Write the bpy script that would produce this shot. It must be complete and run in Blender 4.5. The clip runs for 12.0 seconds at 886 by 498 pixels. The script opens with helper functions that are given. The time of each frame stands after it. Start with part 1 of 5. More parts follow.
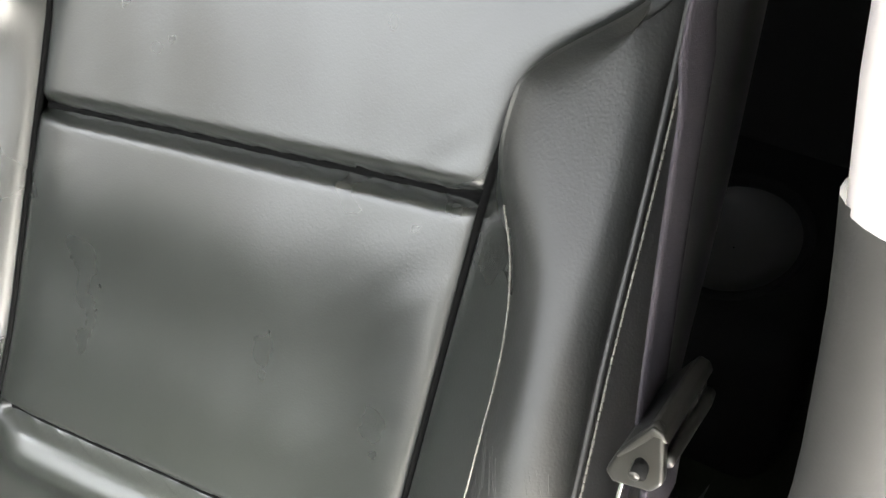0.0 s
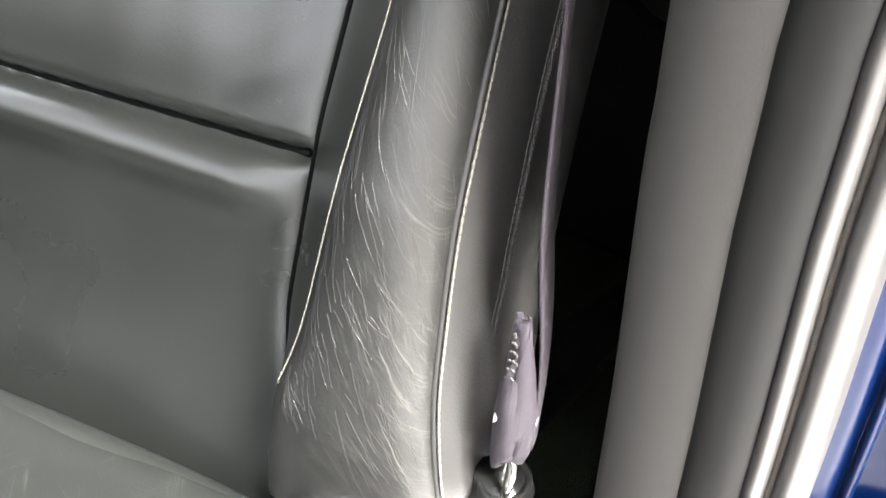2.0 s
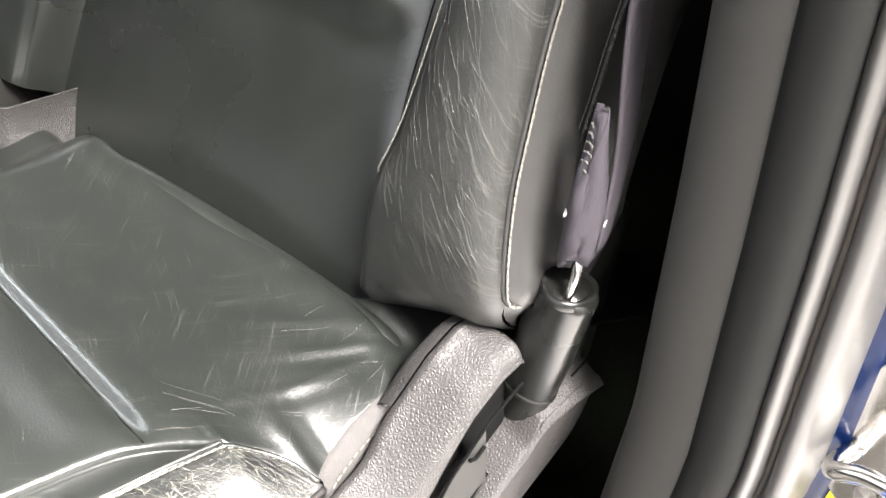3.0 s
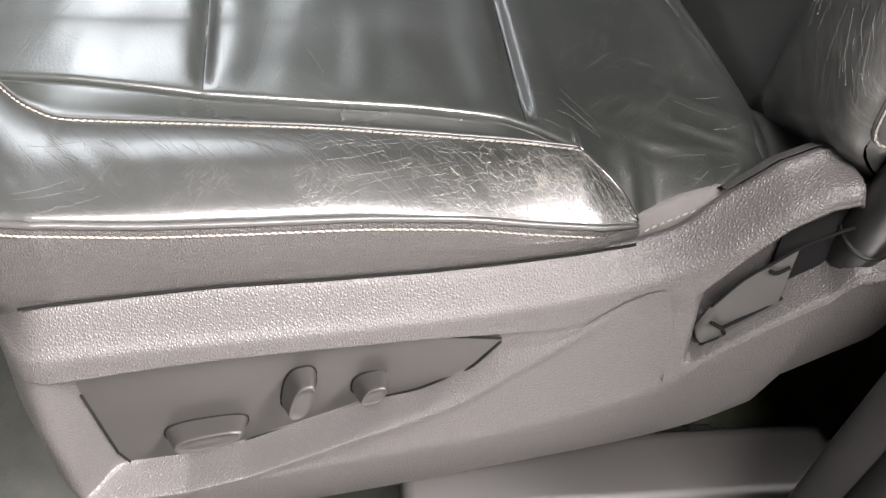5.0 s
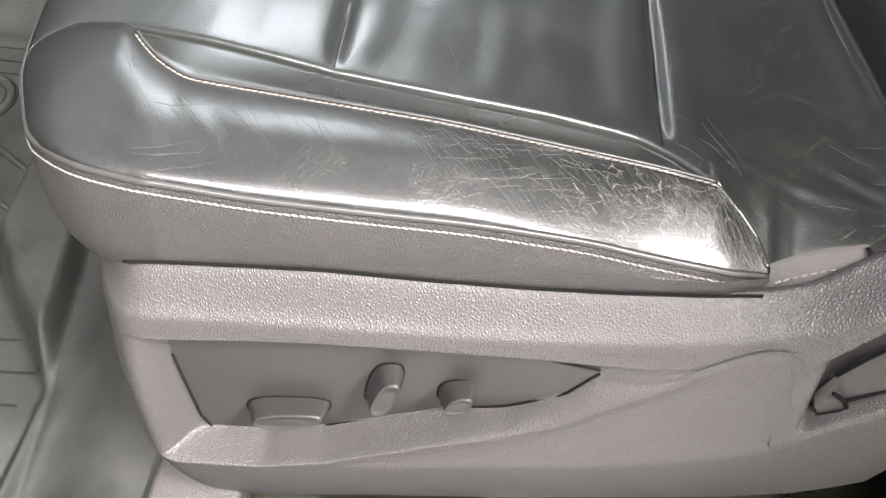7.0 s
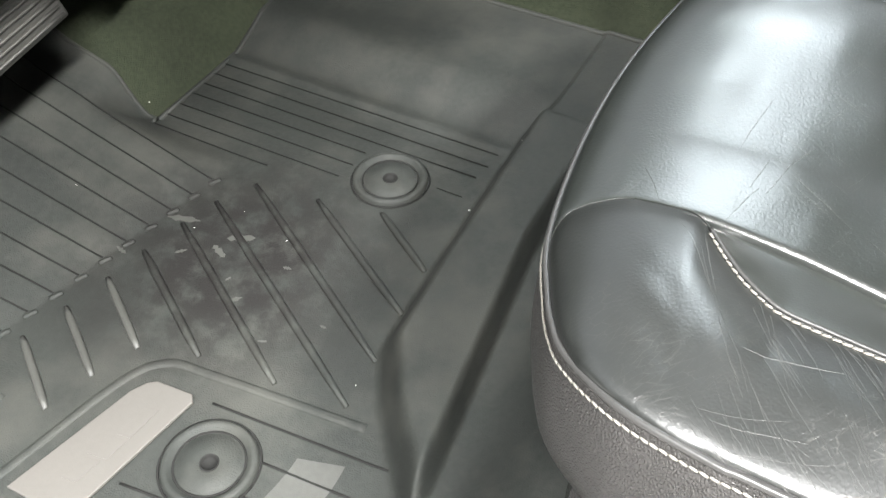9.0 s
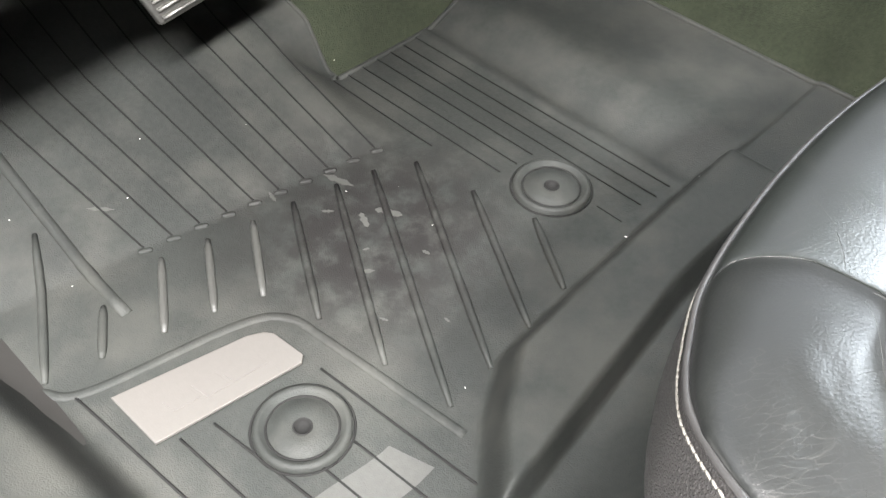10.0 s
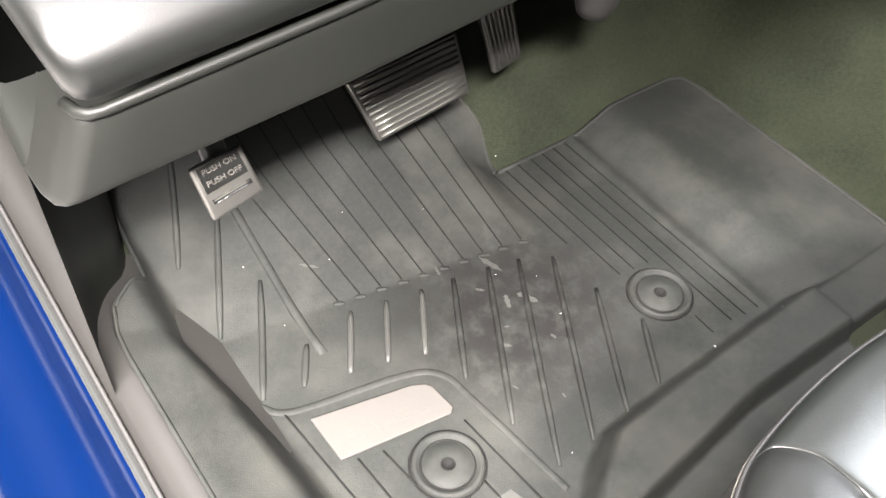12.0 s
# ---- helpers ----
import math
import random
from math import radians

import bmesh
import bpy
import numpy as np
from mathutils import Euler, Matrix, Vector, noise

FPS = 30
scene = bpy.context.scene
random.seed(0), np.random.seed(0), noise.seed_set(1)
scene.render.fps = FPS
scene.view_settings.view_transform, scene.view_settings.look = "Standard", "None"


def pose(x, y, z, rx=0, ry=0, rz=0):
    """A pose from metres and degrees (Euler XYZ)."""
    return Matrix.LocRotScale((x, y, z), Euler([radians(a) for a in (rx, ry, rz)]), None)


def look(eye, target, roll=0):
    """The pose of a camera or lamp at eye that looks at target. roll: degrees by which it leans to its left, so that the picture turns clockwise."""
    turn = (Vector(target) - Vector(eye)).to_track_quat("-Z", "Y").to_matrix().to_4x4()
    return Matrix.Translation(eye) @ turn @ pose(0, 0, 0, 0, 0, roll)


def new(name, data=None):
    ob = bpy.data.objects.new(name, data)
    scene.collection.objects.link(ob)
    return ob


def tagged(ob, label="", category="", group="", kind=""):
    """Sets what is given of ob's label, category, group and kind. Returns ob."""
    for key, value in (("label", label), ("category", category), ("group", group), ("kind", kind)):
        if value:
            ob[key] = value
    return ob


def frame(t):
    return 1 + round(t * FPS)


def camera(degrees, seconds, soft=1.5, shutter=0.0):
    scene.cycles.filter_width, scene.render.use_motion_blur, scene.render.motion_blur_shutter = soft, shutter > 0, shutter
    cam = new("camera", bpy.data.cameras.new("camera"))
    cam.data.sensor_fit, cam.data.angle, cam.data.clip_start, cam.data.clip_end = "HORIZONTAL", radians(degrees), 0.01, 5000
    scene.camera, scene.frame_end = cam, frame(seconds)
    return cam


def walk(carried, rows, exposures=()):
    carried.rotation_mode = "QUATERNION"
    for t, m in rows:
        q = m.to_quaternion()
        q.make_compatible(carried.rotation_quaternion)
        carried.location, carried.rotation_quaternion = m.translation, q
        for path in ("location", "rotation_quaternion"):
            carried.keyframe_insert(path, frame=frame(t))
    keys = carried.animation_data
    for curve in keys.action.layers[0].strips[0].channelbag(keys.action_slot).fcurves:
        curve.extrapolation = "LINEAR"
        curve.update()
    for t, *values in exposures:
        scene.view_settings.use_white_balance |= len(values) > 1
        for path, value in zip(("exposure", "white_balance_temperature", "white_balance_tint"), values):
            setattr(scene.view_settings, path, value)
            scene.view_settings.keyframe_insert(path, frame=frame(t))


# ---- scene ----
cam = camera(51.9, 12.0)
PATH = [
    (0, (0.399, 0.073, 1.083), (1.783, 0.826, -0.15), 3.6),
    (0.5, (0.369, 0.042, 1.011), (1.816, 0.782, -0.154), 5.6),
    (1, (0.344, 0.012, 0.957), (1.77, 0.735, -0.245), 7.0),
    (1.5, (0.333, 0.0, 0.926), (1.739, 0.697, -0.314), 7.2),
    (2, (0.319, -0.017, 0.898), (1.689, 0.666, -0.388), 7.3),
    (2.5, (0.307, -0.037, 0.871), (1.62, 0.692, -0.449), 6.6),
    (3, (0.285, -0.112, 0.843), (1.4, 0.871, -0.495), 6.7),
    (3.3, (0.263, -0.173, 0.827), (1.181, 1.006, -0.503), 6.3),
    (3.5, (0.258, -0.203, 0.824), (1.052, 1.055, -0.513), 6.0),
    (3.7, (0.26, -0.224, 0.819), (0.938, 1.068, -0.549), 5.5),
    (5.3, (0.286, -0.256, 0.83), (0.443, 1.006, -0.714), 6.2),
    (5.5, (0.288, -0.256, 0.831), (0.421, 1.007, -0.714), 6.7),
    (6, (0.282, -0.249, 0.827), (0.343, 1.007, -0.728), 6.8),
    (6.5, (0.287, -0.241, 0.821), (0.299, 1.018, -0.733), 6.7),
    (6.7, (0.291, -0.235, 0.819), (0.282, 1.012, -0.745), 6.6),
    (8.3, (0.167, -0.223, 0.782), (-0.235, 1.071, -0.688), -2.0),
    (8.6, (0.112, -0.178, 0.778), (-0.395, 1.081, -0.691), -1.1),
    (9, (0.089, -0.108, 0.75), (-0.56, 1.085, -0.718), -0.4),
    (9.5, (0.1, -0.079, 0.699), (-0.692, 1.023, -0.77), 1.7),
    (10, (0.079, -0.081, 0.718), (-0.84, 0.925, -0.747), 2.7),
    (10.5, (0.08, -0.122, 0.769), (-0.903, 0.803, -0.706), 3.7),
    (11, (0.107, -0.152, 0.806), (-0.897, 0.737, -0.677), 4.6),
    (11.4, (0.132, -0.179, 0.844), (-0.89, 0.684, -0.643), 4.5),
    (11.5, (0.137, -0.189, 0.862), (-0.892, 0.667, -0.624), 4.3),
    (12, (0.098, -0.198, 0.996), (-0.935, 0.641, -0.496), 4.4),
]
walk(cam, [(t, look(eye, target, roll)) for t, eye, target, roll in PATH],
     [(0.0, 4.72, 6750, 8), (1.5, 4.18, 6600, 11), (2.5, 3.62, 6650, 11), (3.7, 2.75, 6750, 13), (5.3, 2.0, 6650, 15), (6.7, 1.95, 6600, 15), (8.5, 2.0, 6450, 9), (9.5, 2.08, 6400, 8),
      (10.5, 2.40, 6500, 16), (12.0, 2.52, 6700, 15)])

# ---------------------------------------------------------------- light
world = bpy.data.worlds.new("world")
world.use_nodes = True
scene.world = world
_wn = world.node_tree
_sky = _wn.nodes.new("ShaderNodeTexSky")
_sky.sky_type, _sky.sun_disc = "NISHITA", False
_sky.sun_elevation, _sky.sun_rotation = radians(58), radians(150)
_sky.air_density, _sky.dust_density, _sky.ozone_density = 1.0, 6.0, 0.5
_pale = _wn.nodes.new("ShaderNodeHueSaturation")
_pale.inputs["Saturation"].default_value = 0.22
_wn.links.new(_sky.outputs[0], _pale.inputs["Color"])
_wn.links.new(_pale.outputs[0], _wn.nodes["Background"].inputs[0])
_wn.nodes["Background"].inputs[1].default_value = 0.11

# unseen lamps added where shadow edges and highlights point: a tube across the car behind the door, a panel along the
# car beside it, a cool row ahead on the far side for the seat's bluish gloss
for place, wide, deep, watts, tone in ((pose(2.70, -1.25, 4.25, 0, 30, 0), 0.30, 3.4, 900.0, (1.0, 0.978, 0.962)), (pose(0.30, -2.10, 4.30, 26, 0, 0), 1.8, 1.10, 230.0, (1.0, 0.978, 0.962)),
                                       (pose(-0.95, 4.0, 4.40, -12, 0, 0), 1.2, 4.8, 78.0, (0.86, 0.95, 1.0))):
    lamp = new("inferred_lamp", bpy.data.lights.new("inferred_lamp", "AREA"))
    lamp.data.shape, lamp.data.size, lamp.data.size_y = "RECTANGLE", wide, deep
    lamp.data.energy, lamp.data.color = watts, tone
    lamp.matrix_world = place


# ---------------------------------------------------------------- mesh helpers
def part(name, bm, material, parent=None, label="", smooth=True):
    """One mesh object made from a bmesh, under parent."""
    me = bpy.data.meshes.new(name)
    bmesh.ops.recalc_face_normals(bm, faces=bm.faces[:])
    bm.to_mesh(me)
    bm.free()
    if smooth:
        me.shade_smooth()
    me.materials.append(material)
    ob = new(name, me)
    ob.parent = parent
    if label:
        ob["label"] = label
    return ob


def thing(name, label, category, group="", kind="", at=(0, 0, 0)):
    ob = new(name)
    ob.empty_display_size = 0.05
    ob.location = at
    return tagged(ob, label, category, group, kind)


def lerp(t, xs, ys):
    return float(np.interp(t, xs, ys))


def spline(pts, n):
    """n points at even steps along a Catmull-Rom curve through pts."""
    p = [Vector(q) for q in pts]
    p = [2 * p[0] - p[1]] + p + [2 * p[-1] - p[-2]]
    dense = []
    for i in range(1, len(p) - 2):
        for k in range(24):
            t = k / 24
            dense.append(0.5 * ((2 * p[i]) + (p[i + 1] - p[i - 1]) * t + (2 * p[i - 1] - 5 * p[i] + 4 * p[i + 1] - p[i + 2]) * t * t
                                + (3 * p[i] - p[i - 1] - 3 * p[i + 1] + p[i + 2]) * t ** 3))
    dense.append(p[-2])
    run = [0.0]
    for a, b in zip(dense, dense[1:]):
        run.append(run[-1] + (b - a).length)
    out = []
    for k in range(n):
        d = run[-1] * k / (n - 1)
        j = min(max(int(np.searchsorted(run, d)) - 1, 0), len(dense) - 2)
        f = (d - run[j]) / max(run[j + 1] - run[j], 1e-9)
        out.append(dense[j].lerp(dense[j + 1], min(max(f, 0), 1)))
    return out


def soft(t, xs, ys, r):
    """lerp, rounded off over r on either side."""
    return sum(lerp(t + r * k / 4, xs, ys) * (5 - abs(k)) for k in range(-4, 5)) / 25


def length(pts):
    return sum((Vector(b) - Vector(a)).length for a, b in zip(pts, pts[1:]))


def round_off(pts, times=2):
    """Cuts the corners of an open line of points."""
    p = [Vector(q) for q in pts]
    for _ in range(times):
        q = [p[0]]
        for a, b in zip(p, p[1:]):
            q += [a.lerp(b, 0.25), a.lerp(b, 0.75)]
        p = q + [p[-1]]
    return p


def loft(rows, bm=None, ring=False):
    """A skin over rows of points, all of one length."""
    bm = bm or bmesh.new()
    vs = [[bm.verts.new(p) for p in row] for row in rows]
    for a, b in zip(vs, vs[1:]):
        n = len(a)
        for j in range(n if ring else n - 1):
            k = (j + 1) % n
            bm.faces.new((a[j], a[k], b[k], b[j]))
    return bm


def tube(pts, r, bm=None, sides=8, flat=1.0, up=(0, 0, 1)):
    """A round bar along pts; flat squeezes it along up."""
    p = [Vector(q) for q in pts]
    rows = []
    for i, c in enumerate(p):
        d = (p[min(i + 1, len(p) - 1)] - p[max(i - 1, 0)]).normalized()
        s = d.cross(Vector(up))
        s = s.normalized() if s.length > 1e-4 else Vector((1, 0, 0))
        n = s.cross(d).normalized()
        rr = r(i / (len(p) - 1)) if callable(r) else r
        rows.append([c + s * rr * math.cos(2 * math.pi * k / sides) + n * rr * flat * math.sin(2 * math.pi * k / sides) for k in range(sides)])
    bm = loft(rows, bm, ring=True)
    bm.verts.ensure_lookup_table()
    n = len(bm.verts)
    for ids in (range(n - len(p) * sides, n - (len(p) - 1) * sides), range(n - sides, n)):
        bm.faces.new([bm.verts[k] for k in ids])
    return bm


def stitches(pts, step, r, fill=0.72, bm=None, wob=0.0):
    """Short thread lengths along pts, one after another."""
    bm = bm or bmesh.new()
    total = length(pts)
    n = max(3, int(total / step))
    q = spline(pts, n * 2 + 1)
    rng = random.Random(5)
    for i in range(n):
        a, b = q[2 * i], q[2 * i].lerp(q[min(2 * i + 2, len(q) - 1)], fill)
        o = Vector((0, 0, rng.uniform(-wob, wob)))
        a, b = a - Vector((0, 0, 0.0004)), b + Vector((0, 0, 0.0004))
        m = a.lerp(b, 0.5) + o
        tube([a, a.lerp(m, 0.5), m, m.lerp(b, 0.5), b], lambda t: r * (0.65 + 0.35 * math.sin(math.pi * min(max(t, 0.0), 1.0))), bm, 5)
    return bm


def block(lo, hi, bevel=0.004, seg=2, bm=None):
    """A box from lo to hi with rounded edges."""
    b = bmesh.new()
    c = [(l + h) / 2 for l, h in zip(lo, hi)]
    s = [h - l for l, h in zip(lo, hi)]
    bmesh.ops.create_cube(b, size=1, matrix=Matrix.Translation(c) @ Matrix.Diagonal((*s, 1)))
    if bevel:
        bmesh.ops.bevel(b, geom=b.edges[:], offset=bevel, segments=seg, affect="EDGES", profile=0.6)
    if bm is None:
        return b
    me = bpy.data.meshes.new("tmp")
    b.to_mesh(me)
    b.free()
    bm.from_mesh(me)
    bpy.data.meshes.remove(me)
    return bm


def prism(outline, direction, bevel=0.0, seg=2):
    """A plate: an outline of 3D points pushed along direction."""
    bm = bmesh.new()
    f = bm.faces.new([bm.verts.new(p) for p in outline])
    out = bmesh.ops.extrude_face_region(bm, geom=[f])
    bmesh.ops.translate(bm, vec=Vector(direction), verts=[v for v in out["geom"] if isinstance(v, bmesh.types.BMVert)])
    if bevel:
        bmesh.ops.recalc_face_normals(bm, faces=bm.faces[:])
        bmesh.ops.bevel(bm, geom=bm.edges[:], offset=bevel, segments=seg, affect="EDGES", profile=0.6)
    return bm


def ring_profile(center, profile, sides=48, squeeze=1.0):
    """A turned piece round the z axis; profile: (radius, height) pairs."""
    rows = []
    for r, h in profile:
        rows.append([Vector(center) + Vector((r * math.cos(2 * math.pi * k / sides), r * squeeze * math.sin(2 * math.pi * k / sides), h)) for k in range(sides)])
    return loft(rows, ring=True)


# ---------------------------------------------------------------- materials
def mat_base(name, color, rough, metal=0.0, vary=0.12, spec=0.5):
    """A principled material with broad and fine variation of its colour. Returns material, nodes, links, shader, coordinates."""
    m = bpy.data.materials.new(name)
    m.use_nodes = True
    n, l = m.node_tree.nodes, m.node_tree.links
    b = n["Principled BSDF"]
    b.inputs["Roughness"].default_value, b.inputs["Metallic"].default_value = rough, metal
    b.inputs["Specular IOR Level"].default_value = spec
    co = n.new("ShaderNodeTexCoord")
    big, fine, mix, ramp = n.new("ShaderNodeTexNoise"), n.new("ShaderNodeTexNoise"), n.new("ShaderNodeMath"), n.new("ShaderNodeMixRGB")
    big.inputs["Scale"].default_value, fine.inputs["Scale"].default_value = 9.0, 160.0
    big.inputs["Detail"].default_value = 5.0
    l.new(co.outputs["Object"], big.inputs["Vector"]), l.new(co.outputs["Object"], fine.inputs["Vector"])
    mix.operation = "MULTIPLY_ADD"
    mix.inputs[1].default_value = 0.55
    l.new(big.outputs["Fac"], mix.inputs[0])
    half = n.new("ShaderNodeMath")
    half.operation, half.inputs[1].default_value = "MULTIPLY", 0.45
    l.new(fine.outputs["Fac"], half.inputs[0]), l.new(half.outputs[0], mix.inputs[2])
    ramp.inputs[1].default_value = (*[c * (1 - vary * 2.2) for c in color], 1)
    ramp.inputs[2].default_value = (*[min(1, c * (1 + vary * 2.2)) for c in color], 1)
    l.new(mix.outputs[0], ramp.inputs[0]), l.new(ramp.outputs[0], b.inputs["Base Color"])
    return m, n, l, b, co, ramp, big


def add_bump(n, l, b, height, strength, distance, prev=None):
    bump = n.new("ShaderNodeBump")
    bump.inputs["Strength"].default_value, bump.inputs["Distance"].default_value = strength, distance
    l.new(height, bump.inputs["Height"])
    if prev:
        l.new(prev.outputs[0], bump.inputs["Normal"])
    l.new(bump.outputs[0], b.inputs["Normal"])
    return bump


def grained(name, color, rough, cell=0.0016, depth=0.0003, strength=0.8, vary=0.08, metal=0.0, spec=0.5, pebble=False):
    """Moulded plastic or hide with a pebble grain of the given cell size in metres."""
    m, n, l, b, co, ramp, big = mat_base(name, color, rough, metal, vary, spec)
    warp = n.new("ShaderNodeTexNoise")
    warp.inputs["Scale"].default_value = 0.5 / cell
    add = n.new("ShaderNodeMixRGB")
    add.blend_type, add.inputs[0].default_value = "LINEAR_LIGHT", cell * 0.8
    v = n.new("ShaderNodeTexVoronoi")
    v.feature, v.inputs["Scale"].default_value = "SMOOTH_F1", 1.0 / cell
    l.new(co.outputs["Object"], warp.inputs["Vector"]), l.new(co.outputs["Object"], add.inputs[1]), l.new(warp.outputs["Color"], add.inputs[2])
    l.new(add.outputs[0], v.inputs["Vector"])
    inv = n.new("ShaderNodeMath")
    inv.operation, inv.inputs[0].default_value = "SUBTRACT", 1.0
    l.new(v.outputs["Distance"], inv.inputs[1])
    if pebble:
        v.feature = "DISTANCE_TO_EDGE"
        long = n.new("ShaderNodeMapping")
        long.inputs["Scale"].default_value = (1.0, 1.0, 0.72)
        l.new(co.outputs["Object"], long.inputs["Vector"]), l.new(long.outputs[0], v.inputs["Vector"])
        dome = n.new("ShaderNodeMapRange")
        dome.interpolation_type = "SMOOTHSTEP"
        dome.inputs["From Max"].default_value = 0.34
        l.new(v.outputs["Distance"], dome.inputs["Value"])
        inv = dome
    bump = add_bump(n, l, b, inv.outputs[0], strength, depth)
    rr = n.new("ShaderNodeMapRange")
    rr.inputs["To Min"].default_value, rr.inputs["To Max"].default_value = rough - 0.07, rough + 0.09
    l.new(big.outputs["Fac"], rr.inputs["Value"]), l.new(rr.outputs[0], b.inputs["Roughness"])
    return m, n, l, b, co, ramp, bump


def plain(name, color, rough, metal=0.0, vary=0.08, bump=0.0, scale=400.0, spec=0.5):
    m, n, l, b, co, ramp, big = mat_base(name, color, rough, metal, vary, spec)
    if bump:
        t = n.new("ShaderNodeTexNoise")
        t.inputs["Scale"].default_value, t.inputs["Detail"].default_value = scale, 4.0
        l.new(co.outputs["Object"], t.inputs["Vector"])
        add_bump(n, l, b, t.outputs["Fac"], 0.6, bump)
    return m


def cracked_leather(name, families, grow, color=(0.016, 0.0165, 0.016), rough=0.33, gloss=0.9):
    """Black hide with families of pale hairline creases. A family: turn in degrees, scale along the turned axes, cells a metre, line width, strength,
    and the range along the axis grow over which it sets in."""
    m, n, l, b, co, ramp, bump = grained(name, color, rough, 0.0014, 0.00009, 0.9, spec=gloss)
    wob = n.new("ShaderNodeTexNoise")
    wob.inputs["Scale"].default_value, wob.inputs["Detail"].default_value = 30.0, 3.0
    addw = n.new("ShaderNodeMixRGB")
    addw.blend_type, addw.inputs[0].default_value = "LINEAR_LIGHT", 0.003
    l.new(co.outputs["Object"], addw.inputs[1]), l.new(co.outputs["Object"], wob.inputs["Vector"]), l.new(wob.outputs["Color"], addw.inputs[2])
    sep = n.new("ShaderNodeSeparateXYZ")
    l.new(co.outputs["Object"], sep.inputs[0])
    total = None
    for k, (kind, turn, stretch, cells, width, strength, lo, hi) in enumerate(families):
        t1, t2 = n.new("ShaderNodeMapping"), n.new("ShaderNodeMapping")
        t1.inputs["Rotation"].default_value = [radians(a) for a in turn]
        t1.inputs["Location"].default_value = (0.3 * k, 0.17 * k, 0.0)
        t2.inputs["Scale"].default_value = stretch
        l.new(addw.outputs[0], t1.inputs["Vector"]), l.new(t1.outputs[0], t2.inputs["Vector"])
        r = n.new("ShaderNodeMapRange")
        if kind == "net":
            v = n.new("ShaderNodeTexVoronoi")
            v.feature, v.inputs["Scale"].default_value = "DISTANCE_TO_EDGE", cells
            r.inputs["From Min"].default_value, r.inputs["From Max"].default_value = 0.0, width
            r.inputs["To Min"].default_value, r.inputs["To Max"].default_value = strength, 0.0
            l.new(v.outputs["Distance"], r.inputs["Value"])
        else:
            v = n.new("ShaderNodeTexNoise")
            v.inputs["Scale"].default_value, v.inputs["Detail"].default_value = cells, 1.0
            r.inputs["From Min"].default_value, r.inputs["From Max"].default_value = width, width + 0.10
            r.inputs["To Min"].default_value, r.inputs["To Max"].default_value = 0.0, strength
            l.new(v.outputs["Fac"], r.inputs["Value"])
        l.new(t2.outputs[0], v.inputs["Vector"])
        mask = n.new("ShaderNodeTexNoise")
        mask.inputs["Scale"].default_value, mask.inputs["Detail"].default_value = 34.0, 6.0
        off = n.new("ShaderNodeMapping")
        off.inputs["Location"].default_value = (1.7 * k, 0.6 * k, 2.2 * k)
        l.new(co.outputs["Object"], off.inputs["Vector"]), l.new(off.outputs[0], mask.inputs["Vector"])
        mr = n.new("ShaderNodeMapRange")
        mr.inputs["From Min"].default_value, mr.inputs["From Max"].default_value = 0.42, 0.60
        l.new(mask.outputs["Fac"], mr.inputs["Value"])
        mu = n.new("ShaderNodeMath")
        mu.operation = "MULTIPLY"
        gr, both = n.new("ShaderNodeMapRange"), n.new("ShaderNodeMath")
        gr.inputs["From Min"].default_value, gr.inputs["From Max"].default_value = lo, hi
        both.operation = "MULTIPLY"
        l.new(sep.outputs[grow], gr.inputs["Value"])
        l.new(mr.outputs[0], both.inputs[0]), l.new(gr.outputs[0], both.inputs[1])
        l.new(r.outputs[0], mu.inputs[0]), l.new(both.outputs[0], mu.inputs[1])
        if total is None:
            total = mu
        else:
            mx = n.new("ShaderNodeMath")
            mx.operation = "MAXIMUM"
            l.new(total.outputs[0], mx.inputs[0]), l.new(mu.outputs[0], mx.inputs[1])
            total = mx
    amt = total
    mixc = n.new("ShaderNodeMixRGB")
    mixc.inputs[2].default_value = (0.30, 0.29, 0.25, 1)
    l.new(amt.outputs[0], mixc.inputs[0]), l.new(ramp.outputs[0], mixc.inputs[1]), l.new(mixc.outputs[0], b.inputs["Base Color"])
    dull = n.new("ShaderNodeMath")
    dull.operation, dull.inputs[1].default_value, dull.inputs[2].default_value = "MULTIPLY_ADD", 1.1, rough
    l.new(amt.outputs[0], dull.inputs[0]), l.new(dull.outputs[0], b.inputs["Roughness"])
    neg = n.new("ShaderNodeMath")
    neg.operation, neg.inputs[1].default_value = "MULTIPLY", -1.0
    l.new(amt.outputs[0], neg.inputs[0])
    add_bump(n, l, b, neg.outputs[0], 0.6, 0.0006, bump)
    return m


LEATHER = grained("black_leather", (0.0125, 0.0140, 0.0124), 0.28, 0.0012, 0.00006, 0.8, spec=0.9)[0]
SIDE_HIDE = grained("grey_black_vinyl", (0.027, 0.0255, 0.0245), 0.43, 0.0017, 0.00038, 0.9, pebble=True)[0]
BACK_SIDE = grained("grey_black_backrest_vinyl", (0.026, 0.0255, 0.0245), 0.36, 0.0012, 0.0001, 0.8)[0]
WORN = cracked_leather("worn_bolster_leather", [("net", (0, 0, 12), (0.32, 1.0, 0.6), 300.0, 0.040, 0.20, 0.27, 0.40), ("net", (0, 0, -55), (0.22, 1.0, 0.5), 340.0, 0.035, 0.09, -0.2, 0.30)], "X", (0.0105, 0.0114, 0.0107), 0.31)
